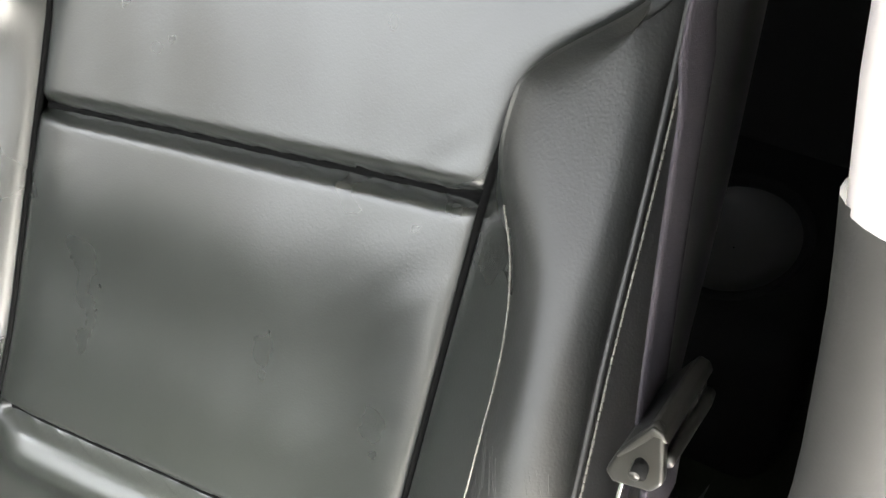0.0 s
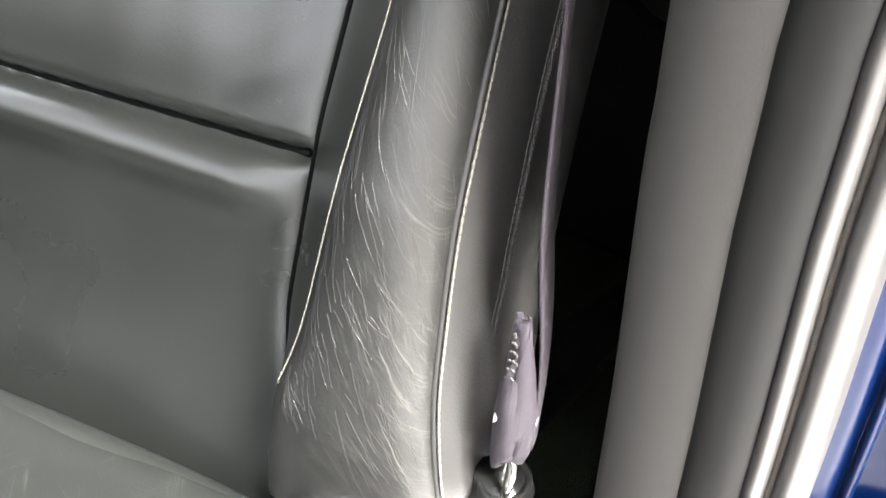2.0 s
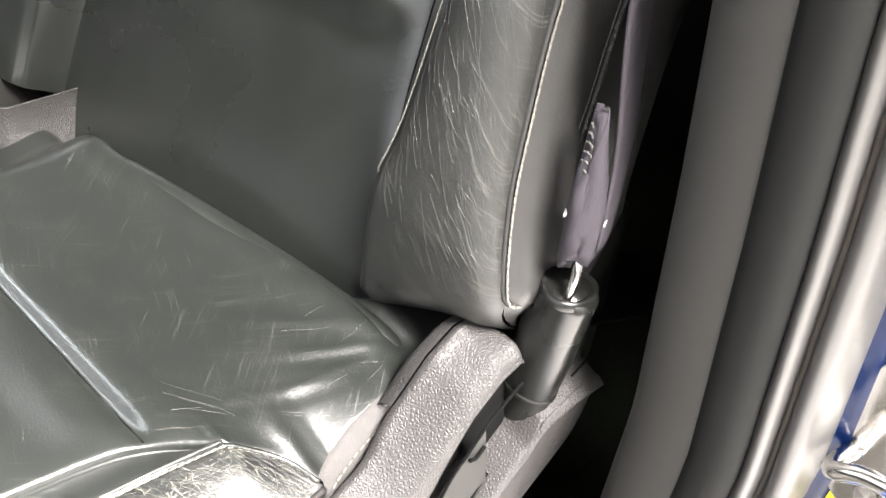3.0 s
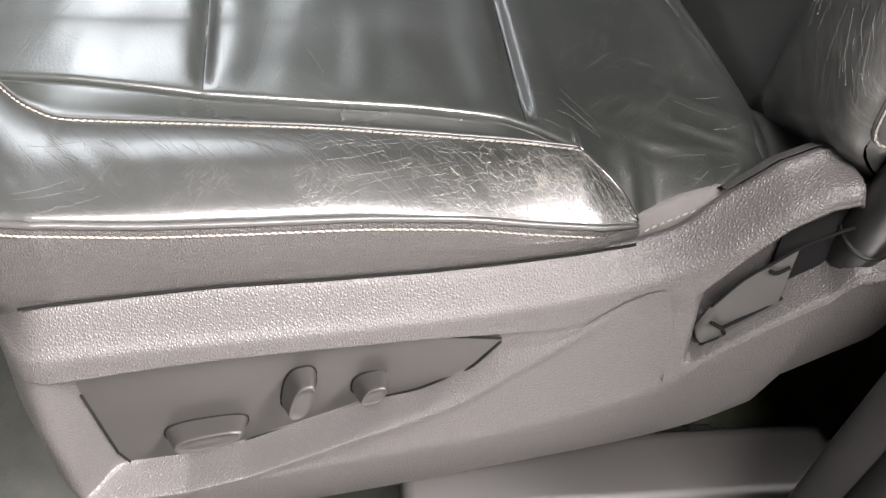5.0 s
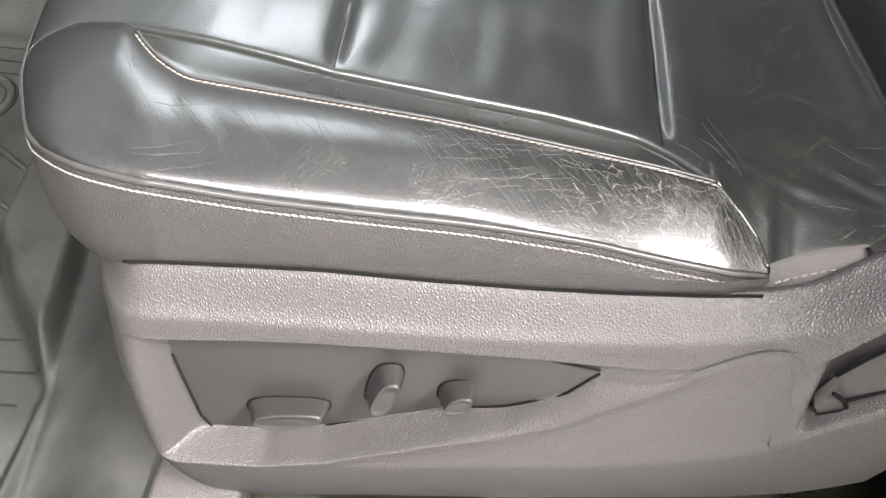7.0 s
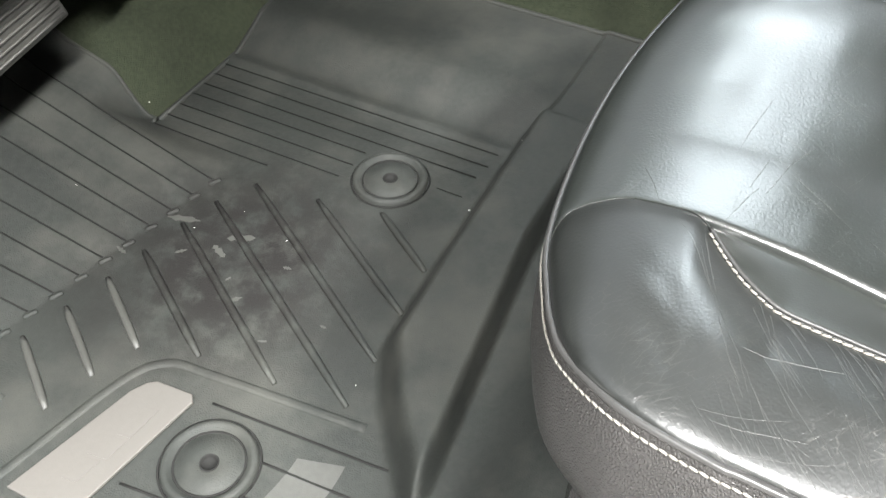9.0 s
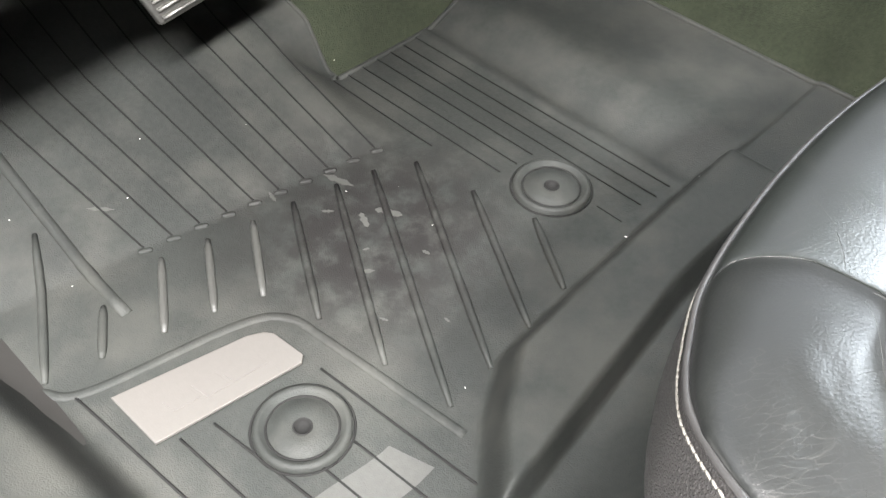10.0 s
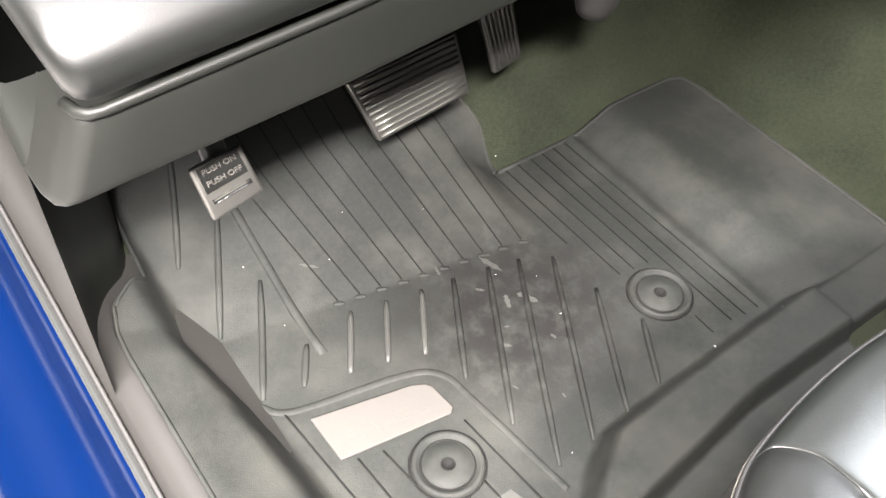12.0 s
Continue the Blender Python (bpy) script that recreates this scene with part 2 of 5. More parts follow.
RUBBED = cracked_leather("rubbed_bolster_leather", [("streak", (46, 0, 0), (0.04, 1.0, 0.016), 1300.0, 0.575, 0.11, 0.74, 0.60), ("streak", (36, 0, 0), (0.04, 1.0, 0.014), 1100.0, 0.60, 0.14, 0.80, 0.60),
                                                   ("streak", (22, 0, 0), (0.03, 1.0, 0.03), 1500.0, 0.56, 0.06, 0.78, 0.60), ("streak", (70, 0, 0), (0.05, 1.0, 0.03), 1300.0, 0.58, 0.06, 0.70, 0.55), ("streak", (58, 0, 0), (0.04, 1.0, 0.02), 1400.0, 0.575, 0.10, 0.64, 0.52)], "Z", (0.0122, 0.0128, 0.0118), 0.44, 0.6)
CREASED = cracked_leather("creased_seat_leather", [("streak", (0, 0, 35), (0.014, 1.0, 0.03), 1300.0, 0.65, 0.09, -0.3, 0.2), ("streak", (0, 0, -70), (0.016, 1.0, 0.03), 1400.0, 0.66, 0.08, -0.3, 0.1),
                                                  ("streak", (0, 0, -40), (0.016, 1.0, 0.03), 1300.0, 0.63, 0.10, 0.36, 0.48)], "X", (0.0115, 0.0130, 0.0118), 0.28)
PLASTIC = grained("grained_grey_plastic", (0.035, 0.0327, 0.0318), 0.54, 0.0021, 0.00030, 1.0, 0.06, pebble=True)[0]
SMOOTH = grained("smooth_grey_plastic", (0.021, 0.0198, 0.019), 0.50, 0.0006, 0.00006, 0.5, 0.05)[0]
TRAY = grained("black_plastic", (0.0065, 0.0068, 0.0063), 0.28, 0.0007, 0.00006, 0.5, 0.06)[0]
# near-black: paints shade into gaps, seam creases and openings; also the firewall
DARK = plain("shade_and_black_trim", (0.003, 0.003, 0.003), 0.9, spec=0.1)
THREAD = plain("pale_thread", (0.135, 0.128, 0.112), 0.7, bump=0.0002, scale=900)
DARK_THREAD = plain("dull_thread", (0.06, 0.058, 0.052), 0.7, bump=0.0002, scale=900)
RUBBER, _n, _l, _b, _c, _r, _g = grained("grey_rubber", (0.0128, 0.0142, 0.0124), 0.70, 0.0013, 0.0004, 0.9, 0.36, spec=0.3)
# dust film, and dark trodden-in dirt round the heel rest
_d1, _d2, _m1, _m2 = (_n.new(k) for k in ("ShaderNodeTexNoise", "ShaderNodeTexNoise", "ShaderNodeMapRange", "ShaderNodeMapRange"))
_d1.inputs["Scale"].default_value, _d1.inputs["Detail"].default_value, _d1.inputs["Roughness"].default_value = 7.0, 8.0, 0.65
_d2.inputs["Scale"].default_value, _d2.inputs["Detail"].default_value, _d2.inputs["Roughness"].default_value = 34.0, 7.0, 0.7
_m1.inputs["From Min"].default_value, _m1.inputs["From Max"].default_value, _m1.inputs["To Max"].default_value = 0.46, 0.66, 0.85
_m2.inputs["From Min"].default_value, _m2.inputs["From Max"].default_value, _m2.inputs["To Max"].default_value = 0.38, 0.54, 0.95
_dist, _fall, _mul = _n.new("ShaderNodeVectorMath"), _n.new("ShaderNodeMapRange"), _n.new("ShaderNodeMath")
_dist.operation, _dist.inputs[1].default_value = "DISTANCE", (-0.44, 0.38, 0.0)
_fall.inputs["From Min"].default_value, _fall.inputs["From Max"].default_value = 0.21, 0.07
_mul.operation = "MULTIPLY"
_dust, _dirt = _n.new("ShaderNodeMixRGB"), _n.new("ShaderNodeMixRGB")
_dust.inputs[2].default_value, _dirt.inputs[2].default_value = (0.0300, 0.0305, 0.0262, 1), (0.0048, 0.0042, 0.0036, 1)
for _t in (_d1, _d2):
    _l.new(_c.outputs["Object"], _t.inputs["Vector"])
_l.new(_c.outputs["Object"], _dist.inputs[0]), _l.new(_dist.outputs["Value"], _fall.inputs["Value"])
_l.new(_d1.outputs["Fac"], _m1.inputs["Value"]), _l.new(_d2.outputs["Fac"], _m2.inputs["Value"])
_l.new(_m2.outputs[0], _mul.inputs[0]), _l.new(_fall.outputs[0], _mul.inputs[1])
_l.new(_m1.outputs[0], _dust.inputs[0]), _l.new(_r.outputs[0], _dust.inputs[1]), _l.new(_dust.outputs[0], _dirt.inputs[1]), _l.new(_mul.outputs[0], _dirt.inputs[0])
_l.new(_dirt.outputs[0], _b.inputs["Base Color"])
RUBBER_RIB = grained("rubbed_rubber", (0.030, 0.0305, 0.027), 0.6, 0.0011, 0.0002, 0.7, 0.22)[0]
CARPET = plain("black_carpet", (0.0190, 0.0225, 0.0135), 0.95, vary=0.45, bump=0.004, scale=500, spec=0.15)
FELT = plain("grey_felt", (0.026, 0.030, 0.026), 0.9, vary=0.12, bump=0.0015, scale=700, spec=0.2)
WEB = plain("purple_grey_webbing", (0.024, 0.0195, 0.026), 0.8, vary=0.15, bump=0.0006, scale=1200)
CHROME = plain("chrome", (0.75, 0.73, 0.70), 0.16, 1.0, 0.04)
STEEL = plain("brushed_pedal_steel", (0.130, 0.128, 0.118), 0.46, 0.9, 0.1, bump=0.0002, scale=600)
PILLAR = grained("grey_trim_plastic", (0.0150, 0.0145, 0.0132), 0.66, 0.0011, 0.00008, 0.7, 0.05)[0]
PALE = plain("pale_trim", (0.48, 0.45, 0.44), 0.6, vary=0.04)
BLACK = plain("black_rear_trim", (0.007, 0.007, 0.007), 0.8, vary=0.2, spec=0.05)
SEAL = plain("black_rubber_seal", (0.022, 0.023, 0.022), 0.5, vary=0.1)
STRIP = plain("silver_seal_strip", (0.050, 0.0485, 0.047), 0.42, 0.1, 0.06)
BADGE = plain("pale_metal_plate", (0.066, 0.062, 0.056), 0.55, 0.1, 0.06, bump=0.0002, scale=500)
WHITE = plain("white_label", (0.75, 0.74, 0.70), 0.5, vary=0.04)
YELLOW = plain("yellow_print", (0.75, 0.62, 0.02), 0.5, vary=0.04)
INK = plain("grey_print", (0.16, 0.16, 0.16), 0.6, vary=0.04)
CONCRETE = plain("grey_concrete", (0.38, 0.37, 0.355), 0.85, vary=0.15, bump=0.002, scale=60)
LINER = plain("grey_headliner", (0.16, 0.16, 0.155), 0.9, vary=0.05, bump=0.001, scale=500)
DASH = grained("dark_grey_dash_plastic", (0.0065, 0.0072, 0.0060), 0.50, 0.0012, 0.00015, 0.6, 0.06, spec=0.25)[0]
BLUE, _n, _l, _b, _c, _r, _g = mat_base("blue_car_paint", (0.0003, 0.0050, 0.028), 0.30, 0.0, 0.05, 0.06)
_b.inputs["Coat Weight"].default_value, _b.inputs["Coat Roughness"].default_value = 0.10, 0.02


# ---------------------------------------------------------------- floor, mat, sill
def smooth01(t):
    t = min(max(t, 0.0), 1.0)
    return t * t * (3 - 2 * t)


def floor_height(x, y):
    """Height of the rubber mat over its lowest part."""
    fold = -0.598 + (y - 0.139) * 0.175
    z = 0.0
    if x < fold:
        z += (0.30 * (fold - x) + 0.5 * max(0.0, -0.80 - x) ** 1.2) * (1 - smooth01((y - 0.46) / 0.07) * smooth01((x + 0.74) / 0.05))
    z += (0.034 * smooth01((y - 0.69) / 0.09) + 0.006 * math.exp(-((y - 0.682) / 0.010) ** 2)) * smooth01((x + 0.72) / 0.05)
    edge = lerp(y, (0.18, 0.231, 0.285, 0.343, 0.46, 0.71), (-0.115, -0.155, -0.200, -0.235, -0.242, -0.250))
    back = smooth01((x - edge) / 0.036)
    step = 0.058 - 0.020 * smooth01((y - 0.715) / 0.018)
    z = max(z, step * back) if back > 0 else z
    crease = -0.106 - 0.125 * (min(y, 0.52) - 0.244)
    z += (-0.040 * smooth01((x - crease + 0.014) / 0.014) + 0.045 * smooth01((x - crease - 0.01) / 0.10)) * back
    # flap that climbs the sill
    foot = lerp(x, (-0.9, -0.62, -0.50, -0.23, -0.05), (-0.012, -0.006, 0.012, 0.036, 0.05))
    if y < foot:
        z += 0.058 * smooth01((foot - y) / 0.045) + 0.030 * min((foot - y) / 0.11, 1.0)
    return z


def mat_outline_y(x):
    return (lerp(x, (-0.95, -0.72, -0.675, -0.64, -0.60, -0.3, 0.0), (-0.012, -0.03, -0.085, -0.096, -0.099, -0.098, -0.09)),
            0.930 if x > -0.67495 else 0.53)


floor_mat = thing("floor_mat", "grey moulded rubber floor mat with raised ribs, scuffed and dusty", "floor mat")
bm = bmesh.new()
xs = list(np.linspace(-0.96, -0.675, 46)) + list(np.linspace(-0.6749, -0.272, 74)) + list(np.linspace(-0.268, -0.06, 84)) + list(np.linspace(-0.055, 0.11, 20))
rows_m = []
for x in xs:
    y0, y1 = mat_outline_y(x)
    corner = max(0.0, -0.62 - x) if x > -0.68 else 0
    y1 -= 0.35 * corner ** 1.2
    rows_m.append([Vector((x, y0 + (y1 - y0) * k / 130, 0)) for k in range(131)])
for row in rows_m:
    for p in row:
        p.z = floor_height(p.x, p.y)
loft(rows_m[:46], bm)
loft(rows_m[46:], bm)
part("sheet", bm, RUBBER, floor_mat)
rim = [r[-1] for r in rows_m[46:]]
part("rim", tube([Vector((-0.675, y, floor_height(-0.675, y))) for y in np.linspace(0.53, 0.90, 12)] + rim[2:], 0.004, None, 8), RUBBER, floor_mat)
part("rim", tube([r[0] for r in rows_m], 0.003, None, 8), RUBBER, floor_mat)
part("rim", tube([r[-1] for r in rows_m[:46]], 0.003, None, 8), RUBBER, floor_mat)


def on_mat(x, y, up=0.0):
    return Vector((x, y, floor_height(x, y) + up))


def mat_bar(a, b, w=0.0048, h=0.0045):
    """A raised bar lying on the mat from a to b."""
    n = 9
    pts = [on_mat(a[0] + (b[0] - a[0]) * k / n, a[1] + (b[1] - a[1]) * k / n, 0.0005) for k in range(n + 1)]
    return tube(pts, lambda t: w * (0.6 + 0.4 * min(1, 6 * t, 6 * (1 - t))), None, 8, h / w)


HEEL = [((-0.886, 0.088), (-0.735, 0.019)), ((-0.796, 0.109), (-0.623, 0.021)), ((-0.669, 0.106), (-0.508, 0.022)), ((-0.552, 0.110), (-0.497, 0.075)),
        ((-0.567, 0.188), (-0.482, 0.135)), ((-0.556, 0.239), (-0.469, 0.185)), ((-0.545, 0.291), (-0.452, 0.233)), ((-0.537, 0.341), (-0.390, 0.254)),
        ((-0.526, 0.395), (-0.303, 0.263)), ((-0.514, 0.442), (-0.226, 0.274)), ((-0.490, 0.488), (-0.229, 0.333)), ((-0.410, 0.501), (-0.235, 0.397)),
        ((-0.332, 0.518), (-0.244, 0.462))]
for i, (a, b) in enumerate(HEEL):
    part("rib", mat_bar(a, b), RUBBER_RIB if i in (4, 5, 6) else RUBBER, floor_mat)


def groove(a, b, w=0.0022, up=0.0010):
    n = 14
    pts = [on_mat(a[0] + (b[0] - a[0]) * k / n, a[1] + (b[1] - a[1]) * k / n, up) for k in range(n + 1)]
    return tube(pts, w * 0.55, None, 6, 0.4)


# near-black colour for the mat's thin lines and grommet rings
GROOVE = plain("dark_groove", (0.0065, 0.0065, 0.006), 0.85, vary=0.3, spec=0.2)
for k in range(10):
    y = 0.183 + 0.0319 * k
    xe = -0.600 + (y - 0.139) * 0.175
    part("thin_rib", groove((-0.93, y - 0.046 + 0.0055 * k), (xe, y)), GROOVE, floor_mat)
    bm = mat_bar((xe + 0.001, y - 0.008), (xe + 0.008, y + 0.006), 0.0035, 0.003)
    part("rib_end", bm, RUBBER, floor_mat)
for y, xe in ((0.522, -0.498), (0.547, -0.410), (0.572, -0.406), (0.598, -0.404), (0.622, -0.262), (0.646, -0.258), (0.670, -0.256)):
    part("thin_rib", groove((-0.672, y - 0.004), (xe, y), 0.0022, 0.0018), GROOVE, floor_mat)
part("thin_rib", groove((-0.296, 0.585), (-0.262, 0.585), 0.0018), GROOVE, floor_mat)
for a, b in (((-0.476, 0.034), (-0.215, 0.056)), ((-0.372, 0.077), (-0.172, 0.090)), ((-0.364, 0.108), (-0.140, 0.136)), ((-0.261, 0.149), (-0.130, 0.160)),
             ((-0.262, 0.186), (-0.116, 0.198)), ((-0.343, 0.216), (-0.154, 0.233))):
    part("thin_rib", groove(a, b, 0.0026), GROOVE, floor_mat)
# front dividing ridge and the raised border of the heel pad
part("ridge", tube([on_mat(-0.82 + 0.0292 * k, 0.128 - 0.0006 * k, -0.001) for k in range(11)], 0.007, None, 8, 0.6), RUBBER, floor_mat)
border = spline([(-0.505, 0.012, 0), (-0.473, 0.046, 0), (-0.442, 0.186, 0), (-0.415, 0.232, 0), (-0.362, 0.243, 0), (-0.197, 0.262, 0)], 50)
part("border", tube([on_mat(p.x, p.y, -0.0005) for p in border], 0.0055, None, 10, 0.5), RUBBER, floor_mat)
for c in ((-0.304, 0.162), (-0.352, 0.571)):
    z = floor_height(*c)
    gr_ = part("grommet", ring_profile((c[0], c[1], z), [(0.046, -0.002), (0.045, 0.005), (0.042, 0.0075), (0.038, 0.0065), (0.035, 0.002), (0.031, 0.0015), (0.030, 0.0035),
                                                   (0.0100, 0.0042), (0.0090, 0.0038), (0.0084, 0.0004), (0.0005, 0.0002)]), RUBBER, floor_mat, "round retaining grommet")
    for rg, hg in ((0.0475, 0.0008), (0.0335, 0.0022), (0.0086, 0.0040)):
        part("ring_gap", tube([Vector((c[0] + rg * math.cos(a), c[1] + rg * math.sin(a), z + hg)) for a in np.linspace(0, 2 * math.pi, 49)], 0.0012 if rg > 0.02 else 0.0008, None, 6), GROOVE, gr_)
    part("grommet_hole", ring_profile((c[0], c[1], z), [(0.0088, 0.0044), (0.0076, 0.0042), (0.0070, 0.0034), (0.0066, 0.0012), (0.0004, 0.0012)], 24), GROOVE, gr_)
# pale patch
bm = bmesh.new()
rows_p = [[on_mat(x + 0.004 * math.sin(40 * y), y, 0.0012) for y in np.linspace(0.137 + 0.4 * (x + 0.20), 0.205 + 0.3 * (x + 0.24), 10)] for x in np.linspace(-0.240, -0.195, 8)]
part("pale_patch", loft(rows_p, bm), RUBBER_RIB, floor_mat, "pale patch on the mat")

for sx, sy, ln, wd, tilt in ((-0.452, 0.408, 0.016, 0.007, 0.5), (-0.530, 0.402, 0.020, 0.006, 0.3), (-0.462, 0.380, 0.012, 0.005, -0.4), (-0.405, 0.330, 0.010, 0.004, 0.9), (-0.380, 0.395, 0.005, 0.003, 0.2), (-0.428, 0.352, 0.004, 0.002, 1.2), (-0.500, 0.360, 0.007, 0.003, 0.8),
                           (-0.345, 0.300, 0.005, 0.002, 0.4), (-0.560, 0.330, 0.008, 0.003, -0.2), (-0.300, 0.345, 0.004, 0.002, 0.0), (-0.655, 0.175, 0.014, 0.003, 0.9)):
    bm = bmesh.new()
    rows_p = []
    for a in np.linspace(-1, 1, 8):
        wv = wd * math.sqrt(max(0.0, 1.02 - a * a)) * (0.7 + 0.3 * math.sin(9 * a + sx * 50))
        rows_p.append([on_mat(sx + math.cos(tilt) * ln * a - math.sin(tilt) * wv * b, sy + math.sin(tilt) * ln * a + math.cos(tilt) * wv * b, 0.0010) for b in np.linspace(-1, 1, 6)])
    part("scuff", loft(rows_p, bm), RUBBER_RIB, floor_mat, "pale scuff")
bm = bmesh.new()
rng = random.Random(11)
for _ in range(12):
    p_ = on_mat(rng.uniform(-0.75, -0.22), rng.uniform(0.06, 0.66), 0.0012)
    tube([p_, p_ + Vector((rng.uniform(-1, 1), rng.uniform(-1, 1), 0.1)) * rng.uniform(0.0008, 0.0022)], rng.uniform(0.0003, 0.0006), bm, 5)
lint = part("lint", bm, WHITE)
tagged(lint, "tiny pale crumbs and lint on the floor mat", "lint", kind="stuff")

logo_plate = thing("logo_plate", "pale metal badge plate set into the floor mat", "badge")
pl = [(-0.449, 0.056), (-0.380, 0.058), (-0.358, 0.206), (-0.364, 0.213), (-0.404, 0.209), (-0.412, 0.203), (-0.420, 0.188)]
part("plate", prism([on_mat(x, y, 0.002) + Vector((0, 0, 0)) for x, y in pl], (0, 0, 0.004), 0.001), BADGE, logo_plate, smooth=False)
for x0, x1, y0, y1 in ((-0.412, -0.396, 0.086, 0.112), (-0.409, -0.388, 0.116, 0.140), (-0.398, -0.384, 0.144, 0.180)):
    z = floor_height(x0, y0) + 0.0058
    part("relief", prism([(x0, y0, z), (x1, y0 + 0.003, z), (x1 + 0.004, y1 + 0.003, z), (x0 + 0.004, y1, z)], (0, 0, 0.0009), 0.0003), BADGE, logo_plate, smooth=False)

# carpeted cabin floor with the tunnel side and toe board
rows_c = []
for x in np.linspace(-1.25, 1.7, 90):
    row = []
    for y in np.linspace(-0.03, 1.75, 60):
        z = -0.030
        if x < 0.0:
            z = floor_height(max(x, -0.95), min(max(y, 0.05), 0.66)) - 0.030 + 0.9 * max(0, -0.95 - x)
        z += 0.22 * smooth01((y - 0.93) / 0.20) * (1 - smooth01((y - 1.0) / 0.6) * 0.0)
        if x < -0.66 and y > 0.50:
            z += 0.015
        row.append((x, y, z))
    rows_c.append(row)
carpet = part("floor", loft(rows_c), CARPET)
tagged(carpet, "black-green carpet on the cabin floor and tunnel", "carpet", kind="structure")

# felt riser below the front of the seat
rows_f = []
for y in np.linspace(0.30, 0.80, 30):
    rows_f.append(round_off([(-0.03, y, 0.02), (-0.025, y, 0.050), (-0.010, y, 0.085), (0.015, y, 0.10), (0.06, y, 0.10), (0.25, y, 0.06), (0.55, y, 0.03)], 2))
riser = part("floor_riser", loft(rows_f), FELT)
tagged(riser, "grey felt floor riser below the seat", "carpet", kind="structure")

# sill trim and rocker
def sill(name, pts, mat, label, x0=-1.3, x1=0.60, n=30, kind="structure", category="sill"):
    rows = [[(x, p[0], p[1]) for p in round_off([(a, b, 0) for a, b in pts], 2)] for x in np.linspace(x0, x1, n)]
    ob = part(name, loft([[(x, q[1], q[2]) for x, q in ((r[0], r) for r in row)] for row in rows]), mat)
    return tagged(ob, label, category, kind=kind)


sill("sill_trim", [(0.06, -0.03), (0.045, -0.02), (0.0, 0.015), (-0.055, 0.045), (-0.092, 0.070), (-0.122, 0.064), (-0.138, 0.040)], grained("grey_sill_plastic", (0.023, 0.0222, 0.0205), 0.42, 0.0013, 0.00015, 0.7, 0.08)[0], "grey grained plastic sill trim")
sill("sill_seal", [(-0.137, 0.040), (-0.1385, 0.051), (-0.1435, 0.050), (-0.145, 0.036)], STRIP, "grey rubber seal strip along the sill")
sill("sill_seal_lip", [(-0.1445, 0.046), (-0.151, 0.048), (-0.155, 0.042), (-0.153, 0.030)], SEAL, "dark rubber lip along the sill")
rocker = sill("rocker_panel", [(-0.150, 0.040), (-0.160, 0.036), (-0.167, 0.012), (-0.178, -0.028), (-0.205, -0.048), (-0.26, -0.062), (-0.305, -0.09), (-0.32, -0.18), (-0.28, -0.27), (0.0, -0.27)], BLUE,
              "glossy blue painted rocker panel", x0=-1.6, x1=1.6)
ground_rows = [[(x, y, -0.50) for y in np.linspace(-40, 40, 5)] for x in np.linspace(-40, 40, 5)]
ground = part("ground", loft(ground_rows), CONCRETE)
tagged(ground, "grey concrete ground under the car", "ground", kind="structure")

# unseen surfaces added round the car to cut the sky's light: side and back walls and the ceiling over them, open to the
# daylight ahead and above the far wall
BLOCKER = plain("light_blocker_grey", (0.085, 0.085, 0.082), 0.8, vary=0.08, bump=0.002, scale=40)
for nm, lo, hi in (("side_blocker", (-4.0, -3.80, -0.50), (6.2, -3.60, 4.70)), ("back_blocker", (6.0, -3.60, -0.50), (6.2, 4.0, 4.70)), ("top_blocker", (-3.0, -3.80, 4.70), (6.2, 7.5, 4.85)), ("far_blocker", (-5.0, 4.4, -0.50), (6.2, 4.6, 2.10))):
    tagged(part(nm, block(lo, hi, 0.0), BLOCKER, smooth=False), "unseen plain grey surface added to block sky light", "ceiling" if nm == "top_blocker" else "wall", kind="structure")

# ---------------------------------------------------------------- driver's seat
seat = thing("driver_seat", "black leather driver's seat with worn creased bolster and power adjusters", "car seat")
YC = 0.358
N_NOSE = 56
CX = (0.04, 0.062, 0.094, 0.16, 0.226, 0.29, 0.358, 0.392, 0.456, 0.50, 0.60)
ZP = (0.424, 0.4225, 0.420, 0.416, 0.417, 0.419, 0.416, 0.410, 0.403, 0.392, 0.38)
BX = (0.0, 0.064, 0.119, 0.191, 0.261, 0.331, 0.398, 0.456, 0.60)
ZB = (0.337, 0.345, 0.354, 0.363, 0.367, 0.373, 0.384, 0.398, 0.39)
SX = (0.10, 0.12, 0.19, 0.265, 0.337, 0.39, 0.430, 0.437, 0.445, 0.452, 0.458, 0.461, 0.463)
YS = (0.1940, 0.1915, 0.184, 0.178, 0.170, 0.163, 0.157, 0.152, 0.1465, 0.139, 0.130, 0.120, 0.1125)
ZS = (0.424, 0.424, 0.427, 0.428, 0.427, 0.427, 0.4255, 0.4205, 0.4155, 0.4115, 0.408, 0.4055, 0.404)
IX = (0.10, 0.14, 0.19, 0.264, 0.325, 0.365, 0.385, 0.402, 0.418, 0.43, 0.46, 0.60)
YI = (0.231, 0.226, 0.219, 0.211, 0.2035, 0.195, 0.189, 0.180, 0.168, 0.157, 0.157, 0.157)
ZI = (0.426, 0.424, 0.421, 0.421, 0.422, 0.423, 0.424, 0.424, 0.424, 0.424, 0.423, 0.424)
